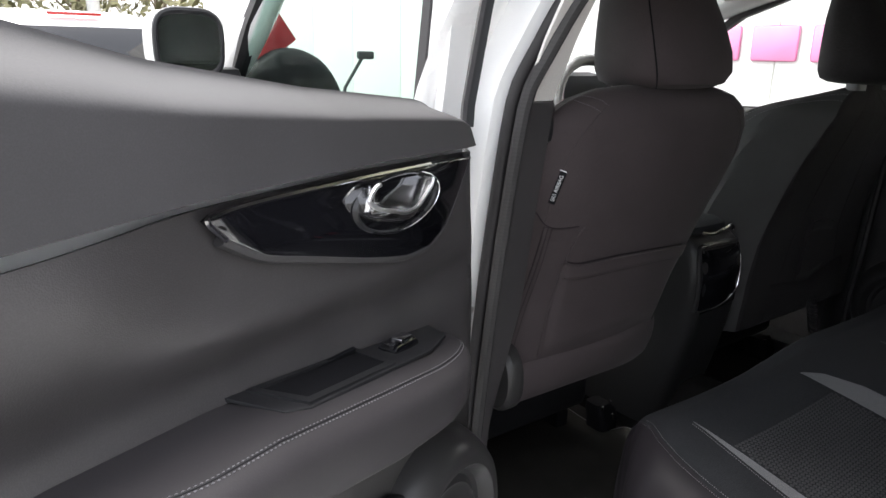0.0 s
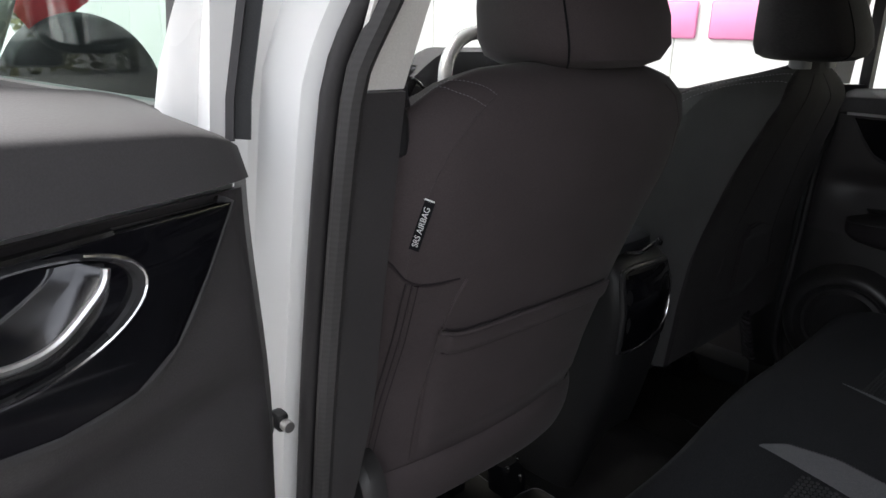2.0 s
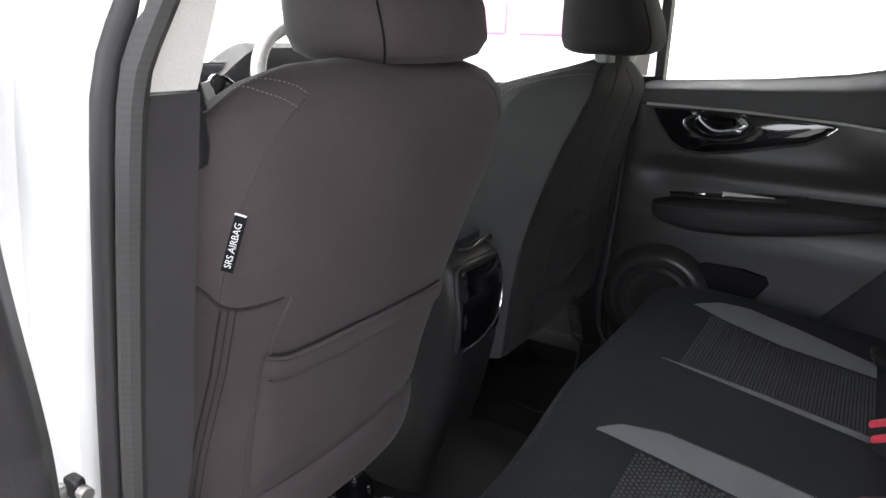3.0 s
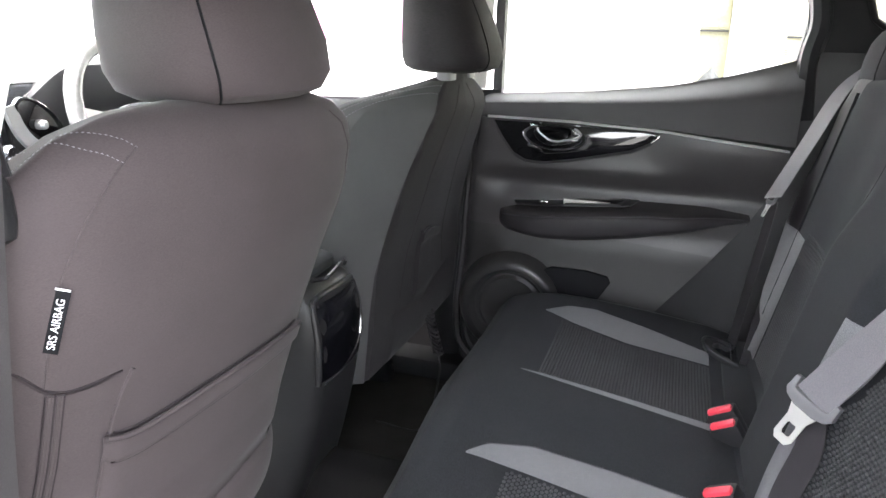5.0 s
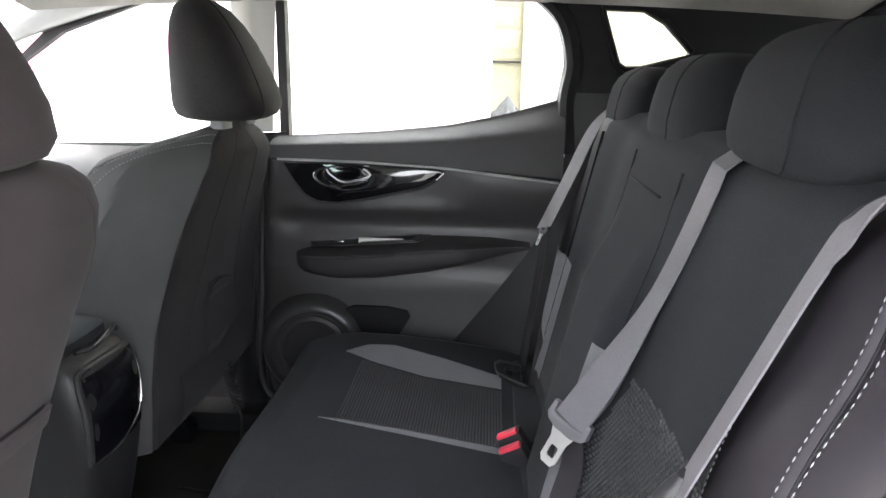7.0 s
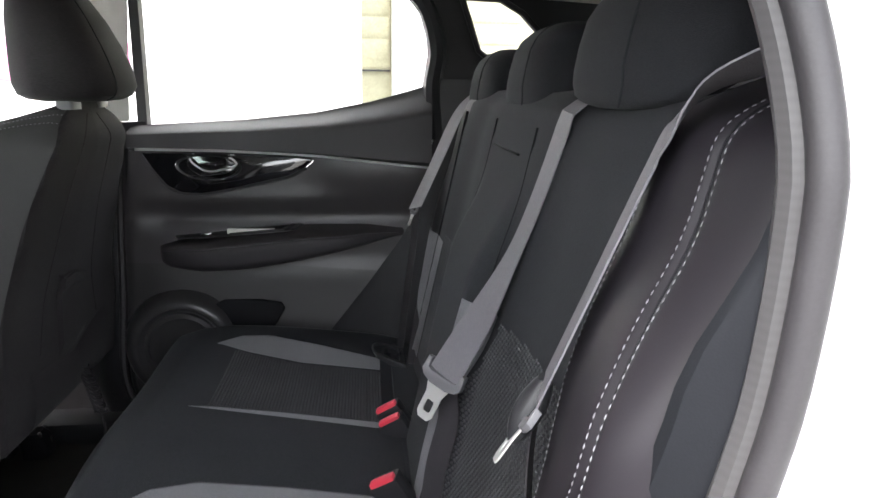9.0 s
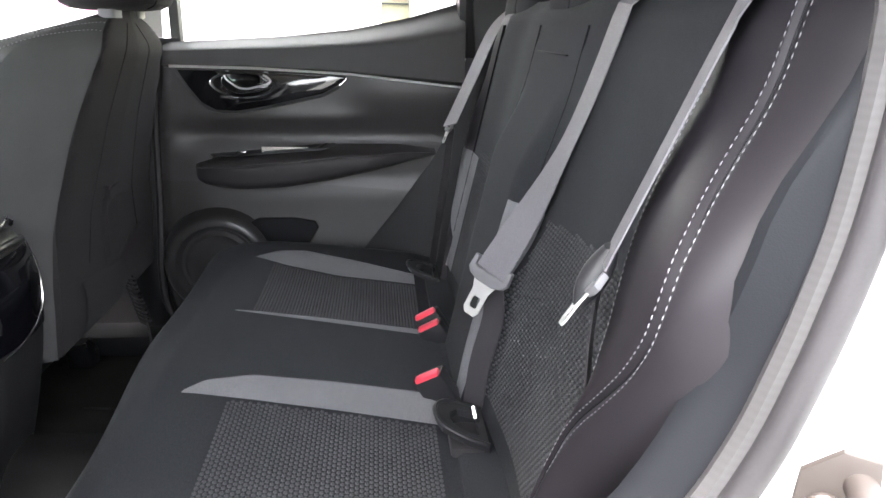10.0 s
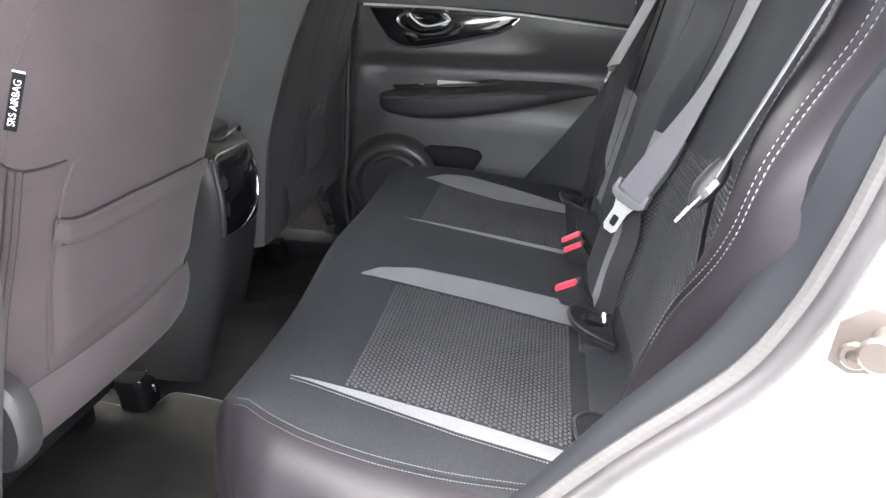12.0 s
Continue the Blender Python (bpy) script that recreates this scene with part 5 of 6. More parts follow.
def wing_pt(w, z, lift=0.0):
    """w: 0 at the inner seam, 0.6 at the stitching, 1 at the outer edge."""
    a, m, b = soft(WING_IN, z), soft(WING_SEAM, z), soft(WING_OUT, z)
    m = max(m, a + 0.004)
    b = max(b, m + 0.006)
    x = a + (m - a) * w / 0.6 if w < 0.6 else m + (b - m) * math.sin((w - 0.6) / 0.4 * math.pi / 2)
    y = -0.04 - 0.21 * (z - 0.90) + soft(WING_PROUD, z) * (0.45 + 0.55 * smooth(0.0, 0.6, w)) + 0.004 * math.sin(math.pi * min(1.0, w / 0.6)) * smooth(0.78, 0.9, z)
    y -= 0.014 * (1 - math.sqrt(1 - (1 - min(1.0, w / 0.05)) ** 2))
    y -= 0.004 * math.exp(-((w - 0.6) / 0.02) ** 2)
    if w > 0.6:
        f = (w - 0.6) / 0.4
        y -= 0.115 * (1 - math.sqrt(max(0.0, 1 - f ** 2.0)))
    top = smooth(1.12, 1.19, z)
    return Vector((-x, y - 0.085 * top ** 2.2 + lift, z + lift * 0.2))


part("side_wing", grid(lambda u, v: wing_pt(u, interp(((0, 0.66), (0.85, 1.10), (0.93, 1.15), (1.0, 1.188)), v)), 90, 80), "leather", bench, "dark leatherette side wing with pale double stitching")
part("backrest_rear", box((-0.56, -0.26, 0.58), (0.56, -0.20, 1.14), 0.02), "carpet", bench)


def on_back(x, z, lift=0.001):
    return Vector((x, back_y(x, z) + lift, z))


for off in (-0.028, 0.028):
    line = [wing_pt(0.6 + off * (1.0 if off < 0 else 1.25), 0.80 + 0.375 * k / 160, 0.0006) for k in range(161)]
    part("wing_stitching", stitches(line, (-0.35, 0.85, 0.3), 0.0040, 0.0018, 0.00048), "thread", bench)
part("wing_seam", tube([wing_pt(0.6, 0.72 + 0.455 * k / 60, -0.0005) for k in range(61)], 0.0016, 6), "pocket", bench)
part("wing_stitching", stitches([wing_pt(0.075, 0.70 + 0.42 * k / 120, 0.0006) for k in range(121)], (-0.5, 0.8, 0.2), 0.0036, 0.0016, 0.00045), "thread", bench)
part("bolster_seam", tube([on_back(back_edge(0.70 + 0.42 * k / 30), 0.70 + 0.42 * k / 30, 0.0005) for k in range(31)], 0.0028, 6), "pocket", bench)
for x in (-0.122, 0.118):
    part("split_line", tube([on_back(x, 0.62 + 0.50 * k / 40, -0.0006) for k in range(41)], 0.0014, 6), "pocket", bench)
part("armrest_slot", box((-0.072, -0.086, 1.0840), (0.088, -0.0755, 1.0862), 0.0006), "pocket", bench, "dark pull-strap slot")
back_nrm = Vector((0, 0.97, 0.2)).normalized()
back_surf = lambda x, z: (on_back(x, z, 0.0006), back_nrm)
part("knitted_insert", hex_cells(back_surf, -0.445, -0.090, 0.665, 0.935, lambda a, b: b < 0.909 + 0.10 * (-0.175 - a) and -0.44 < a < -interp(((0.66, 0.105), (0.72, 0.108), (0.82, 0.122), (0.9, 0.172)), b)), "hexfab", bench, "dark grey honeycomb knit panel")
part("knitted_insert", hex_cells(back_surf, 0.150, 0.345, 0.665, 0.90, lambda a, b: True), "hexfab", bench, "dark grey honeycomb knit panel")


def back_patch(x_lo, x_hi, z0, z1):
    def P(u, v):
        z = z0 + (z1 - z0) * v
        x = x_lo(z) + (x_hi(z) - x_lo(z)) * u
        return on_back(x, z, 0.002)
    return grid(P, 8, 30)


part("grey_stripe", back_patch(lambda z: -interp(((0.64, 0.098), (0.72, 0.104), (0.82, 0.122), (0.91, 0.160)), z), lambda z: -interp(((0.64, 0.075), (0.70, 0.066), (0.80, 0.072), (0.91, 0.087)), z), 0.64, 0.912), "grey", bench, "light grey fabric stripe")
part("grey_stripe", back_patch(lambda z: 0.348, lambda z: interp(((0.66, 0.39), (0.76, 0.43), (0.88, 0.50)), z), 0.66, 0.885), "grey", bench, "light grey fabric stripe")


HEADREST = ((-0.058, 0.30, 0.010, 0.030), (-0.055, 0.62, 0.018, 0.026), (-0.048, 0.84, 0.026, 0.021), (-0.035, 0.95, 0.034, 0.014), (-0.022, 0.98, 0.046, 0.003), (0.0, 1.0, 0.052, -0.006), (0.025, 0.97, 0.052, -0.012), (0.042, 0.89, 0.046, -0.016), (0.053, 0.76, 0.036, -0.019), (0.059, 0.55, 0.024, -0.021), (0.061, 0.25, 0.010, -0.022))


def rear_headrest(cx, w, y, zc, label):
    """A saddle-shaped headrest whose front lip hangs over the backrest."""
    h = thing("headrest", (cx, y, zc - 0.05), label, "headrest", "rear headrests")
    pad = part("pad", loft([super_ring((cx, y + dy, zc + dz), (1, 0, 0), (0, 1, 0), w * k, d, 2.8, 48) for dz, k, d, dy in HEADREST]), "fabric", h)
    c, sn = math.cos(radians(77)) ** (2 / 2.8), math.sin(radians(77)) ** (2 / 2.8)
    pts = [(cx - w * k * c, y + dy + d * sn, zc + dz) for dz, k, d, dy in HEADREST[1:-1]]
    part("seam", tube(curve(pts, 30), 0.0013, 6), "fabric", pad)
    for sx in (-0.05, 0.05):
        part("post", tube([(cx + sx, y - 0.03, zc - 0.05), (cx + sx, y - 0.03, zc - 0.01)], 0.005, 8), "chrome", h)


rear_headrest(-0.290, 0.150, -0.148, 1.204, "large black fabric headrest by the open door")
rear_headrest(0.072, 0.132, -0.150, 1.187, "black fabric centre headrest on the rear backrest")
rear_headrest(0.445, 0.135, -0.150, 1.172, "black fabric headrest on the rear backrest by the far door")

# Seat belts and buckles ------------------------------------------------------
def tongue(parent, at, along, nrm, size=1.0):
    """Metal tongue with its dark plastic grip."""
    a, n = Vector(along).normalized(), Vector(nrm).normalized()
    s = a.cross(n).normalized()
    o = Vector(at)
    F = lambda p, q, r=0.0: o + a * p * size + s * q * size + n * r * size
    grip = [(-0.015, -0.031), (-0.015, -0.0245), (-0.002, -0.0235), (0.000, -0.018), (0.000, 0.018), (-0.002, 0.0235), (-0.015, 0.0245), (-0.015, 0.031), (0.004, 0.0325), (0.011, 0.027), (0.016, 0.013), (0.016, -0.013), (0.011, -0.027), (0.004, -0.0325)]
    part("tongue_grip", prism([(p * size, q * size) for p, q in grip], o - n * 0.0045 * size, a, s, n * 0.009 * size, 0.0022 * size), "grip_grey", parent, "grey plastic grip")
    outer = [(0.010, -0.019), (0.010, 0.019), (0.028, 0.0125), (0.056, 0.0125), (0.063, 0.0075), (0.063, -0.0075), (0.056, -0.0125), (0.028, -0.0125)]
    hole = [(0.036, -0.005), (0.036, 0.005), (0.039, 0.0062), (0.050, 0.0062), (0.053, 0.004), (0.053, -0.004), (0.050, -0.0062), (0.039, -0.0062)]
    part("tongue_plate", frame_band(hole, outer, lambda p, q: F(p, q, -0.001), n * 0.0025 * size), "tongue_metal", parent, "bright metal tongue")


belt_c = thing("seat_belt", (-0.17, -0.03, 0.7), "grey seat belt hanging over the middle of the rear backrest", "seat belt", "rear seat belts")
top_c, grip_c = Vector((-0.214, -0.094, 1.140)), Vector((-0.137, 0.016, 0.832))
line_c = [Vector((-0.212, -0.150, 1.165)), Vector((-0.213, -0.110, 1.152))] + [top_c.lerp(grip_c, k / 20) + Vector((0, -0.012, -0.004)) * math.sin(math.pi * k / 20) for k in range(21)]
side_c = [Vector((-1, -0.04, 0)).lerp(Vector((-0.61, -0.65, -0.45)), smooth(0.4, 1.0, (k - 2) / 20)) for k in range(23)]
part("webbing", band(line_c, side_c, 0.041, 0.0014), "web", belt_c)
part("lower_webbing", ribbon(curve([(-0.137, 0.012, 0.826), (-0.128, 0.008, 0.77), (-0.122, 0.022, 0.70), (-0.118, 0.03, 0.62)], 14), 0.034, 0.0014, Vector((-0.6, 0.75, 0.2))), "web_dark", belt_c)
tongue(belt_c, grip_c, (-0.05, 0.42, -0.88), (-0.74, 0.62, 0.25), 0.90)
belt_l = thing("seat_belt", (-0.44, -0.03, 0.7), "grey seat belt running down the backrest by the open door", "seat belt", "rear seat belts")
top_l, grip_l = Vector((-0.470, -0.072, 1.112)), Vector((-0.458, -0.012, 0.955))
line_l = curve([(-0.60, -0.20, 1.225), (-0.548, -0.112, 1.184), (-0.508, -0.088, 1.162), (-0.484, -0.078, 1.137), top_l, top_l.lerp(grip_l, 0.5), grip_l], 40)
part("webbing", band(line_l, [Vector((-0.75, 0.55, 0.35)).lerp(Vector((-0.955, 0.25, 0.11)), smooth(0.1, 0.5, k / 40)) for k in range(41)], 0.038, 0.0014), "web", belt_l)
part("lower_webbing", ribbon(curve([(-0.452, -0.014, 0.955), (-0.445, -0.012, 0.90), (-0.442, -0.010, 0.80), (-0.44, 0.02, 0.66)], 14), 0.014, 0.0014, Vector((0.5, 0.85, 0.2))), "web_dark", belt_l)
tongue(belt_l, (-0.455, -0.006, 0.940), (-0.13, 0.60, -0.79), (0.25, 0.65, 0.70), 0.62)
grip = loft([super_ring((-0.449 - 0.008 * f, -0.019 + 0.022 * f, 0.966 - 0.042 * f), (0.3, 0.95, 0), (0.9, -0.3, 0.2), 0.012 * math.sin(math.pi * (0.14 + 0.72 * f)), 0.008 * math.sin(math.pi * (0.14 + 0.72 * f)) + 0.002, 2.2, 16) for f in [k / 10 for k in range(11)]])
part("tongue_cover", grip, "plastic_dark", belt_l)
belt_r = thing("seat_belt", (0.5, -0.03, 0.7), "grey seat belt along the far edge of the rear backrest", "seat belt", "rear seat belts")
part("webbing", ribbon(curve([(0.62, -0.150, 1.165), (0.575, -0.095, 1.116), (0.515, -0.042, 1.02), (0.454, 0.008, 0.930)], 20), 0.044, 0.0016, Vector((-0.45, 0.85, 0.25))), "web", belt_r)
part("lower_webbing", ribbon(curve([(0.456, 0.004, 0.928), (0.470, 0.010, 0.85), (0.480, 0.022, 0.74), (0.47, 0.04, 0.60)], 14), 0.034, 0.0014, Vector((-0.3, 0.9, 0.2))), "web_dark", belt_r)
tongue(belt_r, (0.452, 0.010, 0.925), (-0.20, 0.35, -0.9), (-0.2, 0.9, 0.35), 0.50)


def buckle(x, y, z, turn, label):
    b = thing("belt_buckle", (x, y, z), label, "belt buckle", "belt buckles")
    R = Matrix.Translation((x, y, z)) @ Matrix.Rotation(radians(-32), 4, "X") @ Matrix.Rotation(radians(turn), 4, "Z")
    part("housing", turned(box((-0.021, -0.013, -0.075), (0.021, 0.013, 0.0), 0.004), R), "plastic_dark", b)
    part("release_button", turned(box((-0.018, -0.002, -0.006), (0.018, 0.0115, 0.005), 0.003), R), "red", b, "red release button")
    part("tongue_slot", turned(box((-0.016, -0.010, -0.004), (0.016, -0.004, 0.001), 0.0008), R), "rubber", b)


buckle(-0.089, 0.085, 0.672, 74, "black buckle with a red button between the rear seats")
buckle(0.100, 0.070, 0.660, 78, "black buckle with a red button in the rear bench gap")
buckle(0.128, 0.074, 0.668, 80, "second black buckle with a red button in the rear bench gap")


def isofix(x, y, z):
    i = thing("isofix_guide", (x, y, z), "black plastic child-seat anchor guide in the bench gap", "anchor guide", "anchor guides")
    pad = lambda a, b, h: Vector((x + a, y + b, z + h + 0.35 * b))
    outline = [(-0.040, -0.034), (-0.036, -0.004), (-0.022, 0.020), (0.0, 0.027), (0.022, 0.024), (0.040, 0.006), (0.044, -0.034)]
    hole = [(-0.024, -0.024), (-0.021, -0.006), (-0.012, 0.006), (0.0, 0.010), (0.013, 0.008), (0.026, -0.002), (0.028, -0.024)]
    part("frame", frame_band(hole, outline, lambda a, b: pad(a, b, 0.0), (0, 0, 0.010)), "plastic_dark", i)
    part("bezel", tube(curve([pad(a, b, 0.010) for a, b in outline], 30), 0.0030, 8), "plastic_dark", i)
    part("pocket", box((x - 0.03, y - 0.03, z - 0.03), (x + 0.03, y + 0.01, z - 0.012), 0.003), "rubber", i)
    part("anchor_bar", tube([(x + 0.005, y - 0.024, z + 0.004), (x + 0.030, y - 0.024, z + 0.006)], 0.0045, 8), "chrome", i)


isofix(-0.185, 0.056, 0.652)
isofix(-0.430, 0.052, 0.640)
isofix(0.40, 0.065, 0.640)
part("gap_filler", box((-0.50, -0.02, 0.55), (0.50, 0.06, 0.634), 0.01), "fabric", bench)

# Centre console ------------------------------------------------------------
con = thing("centre_console", (0.02, 0.8, 0.42), "black centre console with a rear tray and chrome trim", "console")
CONSOLE = ((0.40, 0.078, 0.705), (0.47, 0.080, 0.690), (0.55, 0.082, 0.668), (0.63, 0.084, 0.650), (0.70, 0.087, 0.640), (0.76, 0.089, 0.638), (0.80, 0.088, 0.645), (0.822, 0.084, 0.655), (0.832, 0.078, 0.664), (0.836, 0.070, 0.672))
cr = [super_ring((0.012, (q.z + 1.10) / 2, q.x), (1, 0, 0), (0, 1, 0), q.y, (1.10 - q.z) / 2, 7.0, 120) for q in curve(CONSOLE, 60)]
part("body", loft(cr), "console", con)
part("front_tunnel", box((-0.07, 1.08, 0.40), (0.12, 1.42, 0.74), 0.02), "plastic_dark", con)
part("lid", loft([super_ring((0.012, 0.84, z), (1, 0, 0), (0, 1, 0), 0.080 * s, 0.165 * s, 5, 32) for z, s in ((0.835, 0.97), (0.842, 1.0), (0.852, 0.99), (0.857, 0.92))]), "fabric", con, "padded armrest lid")
console_rear = lambda x, z, o=0.0: Vector((x, interp(((0.63, 0.650), (0.70, 0.640), (0.76, 0.638), (0.80, 0.645), (0.822, 0.655)), z) + 0.0016 * (abs(x - 0.012) / 0.03) ** 2 - o, z))
tray = part("rear_tray", grid(lambda u, v: console_rear(-0.052 + 0.128 * u, 0.690 + 0.122 * v, 0.0050), 12, 10), "gloss", con, "glossy black tray front")
part("tray_lip", tube(curve([console_rear(x, z, 0.0060) for x, z in ((-0.060, 0.690), (-0.061, 0.75), (-0.058, 0.805), (-0.045, 0.820), (0.02, 0.822), (0.070, 0.818))], 40), 0.0050, 8), "gloss_soft", tray)
part("chrome_trim", tube(curve([console_rear(x, z, 0.0050) for x, z in ((0.080, 0.812), (0.084, 0.78), (0.083, 0.742), (0.074, 0.716), (0.045, 0.702), (0.0, 0.690), (-0.045, 0.684))], 40), 0.0016, 8), "chrome", con, "thin chrome tray trim")
part("lid_hinge_bar", tube(curve([(-0.040, 0.662, 0.846), (-0.010, 0.655, 0.842), (0.020, 0.652, 0.850), (0.045, 0.655, 0.856), (0.066, 0.660, 0.850), (0.074, 0.666, 0.838)], 24), 0.0034, 8), "chrome", con)

# Dashboard and wheel ---------------------------------------------------------
dash = thing("dashboard", (0, 1.45, 0.6), "black dashboard with instrument hood and silver centre trim", "dashboard")


def dash_pt(u, v):
    x = -0.66 + 1.32 * u
    y = 1.76 - 0.36 * v
    z = interp(((0, 1.02), (0.4, 1.035), (0.75, 1.03), (0.92, 1.02), (0.97, 0.96), (1.0, 0.86)), v)
    z += 0.094 * smooth(0.12, 0.33, x) * (1 - smooth(0.52, 0.62, x)) * smooth(0.45, 0.75, v) * (1 - smooth(0.95, 0.99, v))
    z += 0.15 * math.sqrt(max(0, 1 - ((x + 0.52) / 0.13) ** 2)) * smooth(0.35, 0.6, v) * (1 - smooth(0.8, 0.95, v))
    return (x, y, z)


part("top_pad", skin(dash_pt, 110, 60, 0.006), "pocket", dash)
part("lower_panel", box((-0.66, 1.40, 0.55), (0.66, 1.46, 0.88), 0.03), "plastic_dark", dash)
part("centre_trim", band(curve([(0.112, 1.384, 1.046), (0.124, 1.376, 1.000), (0.142, 1.370, 0.972), (0.172, 1.366, 0.950), (0.20, 1.366, 0.90)], 20), [Vector((1, 0.1, 0.45))] * 20, 0.026, 0.010), "grip_grey", dash, "silver centre stack trim")
vent = part("side_vent", turned(loft([super_ring((0, y, 0), (1, 0, 0), (0, 0, 1), 0.062 * k, 0.030 * k, 2.2, 32) for y, k in ((0.004, 1.06), (-0.006, 1.06), (-0.008, 0.98), (0.000, 0.90))]), Matrix.Translation((0.178, 1.385, 1.012)) @ Matrix.Rotation(radians(40), 4, "Y")), "gloss", dash, "oval black air vent")
part("vent_knob", loft([super_ring((0.176, y, 1.006), (1, 0, 0), (0, 0, 1), r, r, 2.4, 16) for y, r in ((1.386, 0.010), (1.370, 0.009), (1.366, 0.006))]), "satin", vent)
stack = part("centre_panel", box((-0.09, 1.385, 0.72), (0.120, 1.42, 1.045), 0.012), "gloss", dash)
for zk in (0.962, 0.905):
    for xk in (-0.05, 0.025, 0.096):
        part("control_knob", loft([super_ring((xk, y, zk), (1, 0, 0), (0, 0, 1), r, r, 2, 16) for y, r in ((1.386, 0.016), (1.372, 0.015), (1.367, 0.011))]), "chrome", stack)
part("instrument_face", turned(box((-0.16, 0, -0.055), (0.16, 0.01, 0.05), 0.01), Matrix.Translation((0.305, 1.435, 1.035)) @ Matrix.Rotation(radians(-20), 4, "X")), "gloss", dash)
wheel = thing("steering_wheel", (0.36, 1.20, 1.0), "steering wheel with windscreen sheen in its grey rim colour and silver spokes", "steering wheel")
WT = Matrix.Translation((0.385, 1.300, 0.995)) @ Matrix.Rotation(radians(66), 4, "X")
# the rim's pale grey holds the sheen of the windscreen
part("rim", turned(tube([(0.185 * math.cos(2 * math.pi * k / 56), 0.185 * math.sin(2 * math.pi * k / 56), 0) for k in range(57)], 0.0175, 14, caps=False), WT), "rim_sheen", wheel)
part("hub", turned(loft([super_ring((0, -0.01, z), (1, 0, 0), (0, 1, 0), 0.07 * s, 0.06 * s, 3, 28) for z, s in ((-0.06, 0.8), (-0.02, 1.0), (0.0, 0.95), (0.008, 0.7))]), WT), "plastic_dark", wheel)
for a in (10, 170, 270):
    ca, sa = math.cos(radians(a)), math.sin(radians(a))
    part("spoke", turned(ribbon([(0.05 * ca, 0.05 * sa - 0.01, -0.01), (0.12 * ca, 0.12 * sa, -0.012), (0.18 * ca, 0.18 * sa, 0)], 0.035, 0.012, (0, 0, 1)), WT), "lightpl", wheel)
card = thing("price_card", (-0.53, 1.56, 1.14), "red card propped inside the windscreen", "card")
part("sheet", turned(box((-0.055, -0.001, -0.04), (0.055, 0.001, 0.04)), Matrix.Translation((-0.565, 1.50, 1.20)) @ Matrix.Rotation(radians(-35), 4, "Y")), "redcard", card)

# Front doors, mirror ------------------------------------------------------------
fd = thing("front_door", (-0.74, 1.1, 0.7), "closed white front car door with window", "car door")
part("outer_skin", skin(lambda u, v: (-0.765 - 0.03 * math.sin(math.pi * v), 0.665 + 1.0 * u, 0.40 + 0.67 * v), 16, 12, 0.01), "white", fd)
FI = [(0.645, 1.09), (1.36, 1.075), (1.235, 1.23), (1.09, 1.34), (0.91, 1.395), (0.60, 1.40)]
FO = [(0.61, 1.05), (1.49, 1.05), (1.33, 1.24), (1.13, 1.385), (0.91, 1.43), (0.55, 1.435)]
part("window_frame", frame_band(FI, FO, side_point(-0.722), (0.03, 0, 0)), "white", fd)
FG = [(p[0] + 0.016 * (1 if p[0] < 1.0 else -1), p[1] + (0.012 if p[1] < 1.1 else -0.012)) for p in FI]
part("glass_seal", frame_band(FG, FI, side_point(-0.726), (0.03, 0, 0)), "rubber", fd)
gp = part("pane", prism(FI, (-0.712, 0, 0), (0, 1, 0), (0, 0, 1), (0.004, 0, 0)), "tint", fd, "green tinted glass")
gp.visible_shadow = False
part("inner_lining", skin(lambda u, v: (-0.70, 0.67 + 0.98 * u, 0.40 + 0.65 * v), 6, 6, 0.006), "plastic", fd)
part("a_pillar", tube(curve([(-0.715, 1.70, 0.98), (-0.70, 1.36, 1.14), (-0.69, 1.10, 1.345)], 12), 0.032, 10), "white", fd)
mirror = thing("wing_mirror", (-0.84, 1.25, 1.13), "white wing mirror with dark housing rim on the front door", "wing mirror")
MT = Matrix.Translation((-0.832, 1.25, 1.182)) @ Matrix.Diagonal((0.76, 1, 1, 1)) @ Matrix.Rotation(radians(8), 4, "Z")
part("housing", turned(loft([super_ring((0, y, 0), (1, 0, 0), (0, 0, 1), 0.085 * s, 0.058 * s, 3.6, 32) for y, s in ((-0.02, 1.0), (-0.015, 1.04), (0.03, 1.02), (0.07, 0.8), (0.09, 0.4))]), MT), "white", mirror)
part("rim", turned(tube([super_ring((0, -0.021, 0), (1, 0, 0), (0, 0, 1), 0.083, 0.056, 3.6, 40)[k % 40] for k in range(41)], 0.007, 8), MT), "plastic_dark", mirror)
part("mirror_glass", turned(loft([super_ring((0, y, 0), (1, 0, 0), (0, 0, 1), 0.077, 0.050, 3.6, 32) for y in (-0.024, -0.020)]), MT), "mirror", mirror)
part("foot", box((-0.80, 1.24, 1.10), (-0.73, 1.30, 1.14), 0.012), "plastic_dark", mirror)
fdr = thing("front_door", (0.70, 1.1, 0.7), "closed front car door lining by the driver's seat", "car door")
part("upper_pad", skin(lambda u, v: (0.66 + 0.03 * v * v, 0.70 + 0.85 * u, 0.96 + 0.08 * v), 10, 8, 0.006), "plastic_grey", fdr, "grey upper lining")
part("inner_panel", skin(lambda u, v: (0.685, 0.70 + 0.95 * u, 0.38 + 0.58 * v), 6, 6, 0.006), "plastic", fdr)

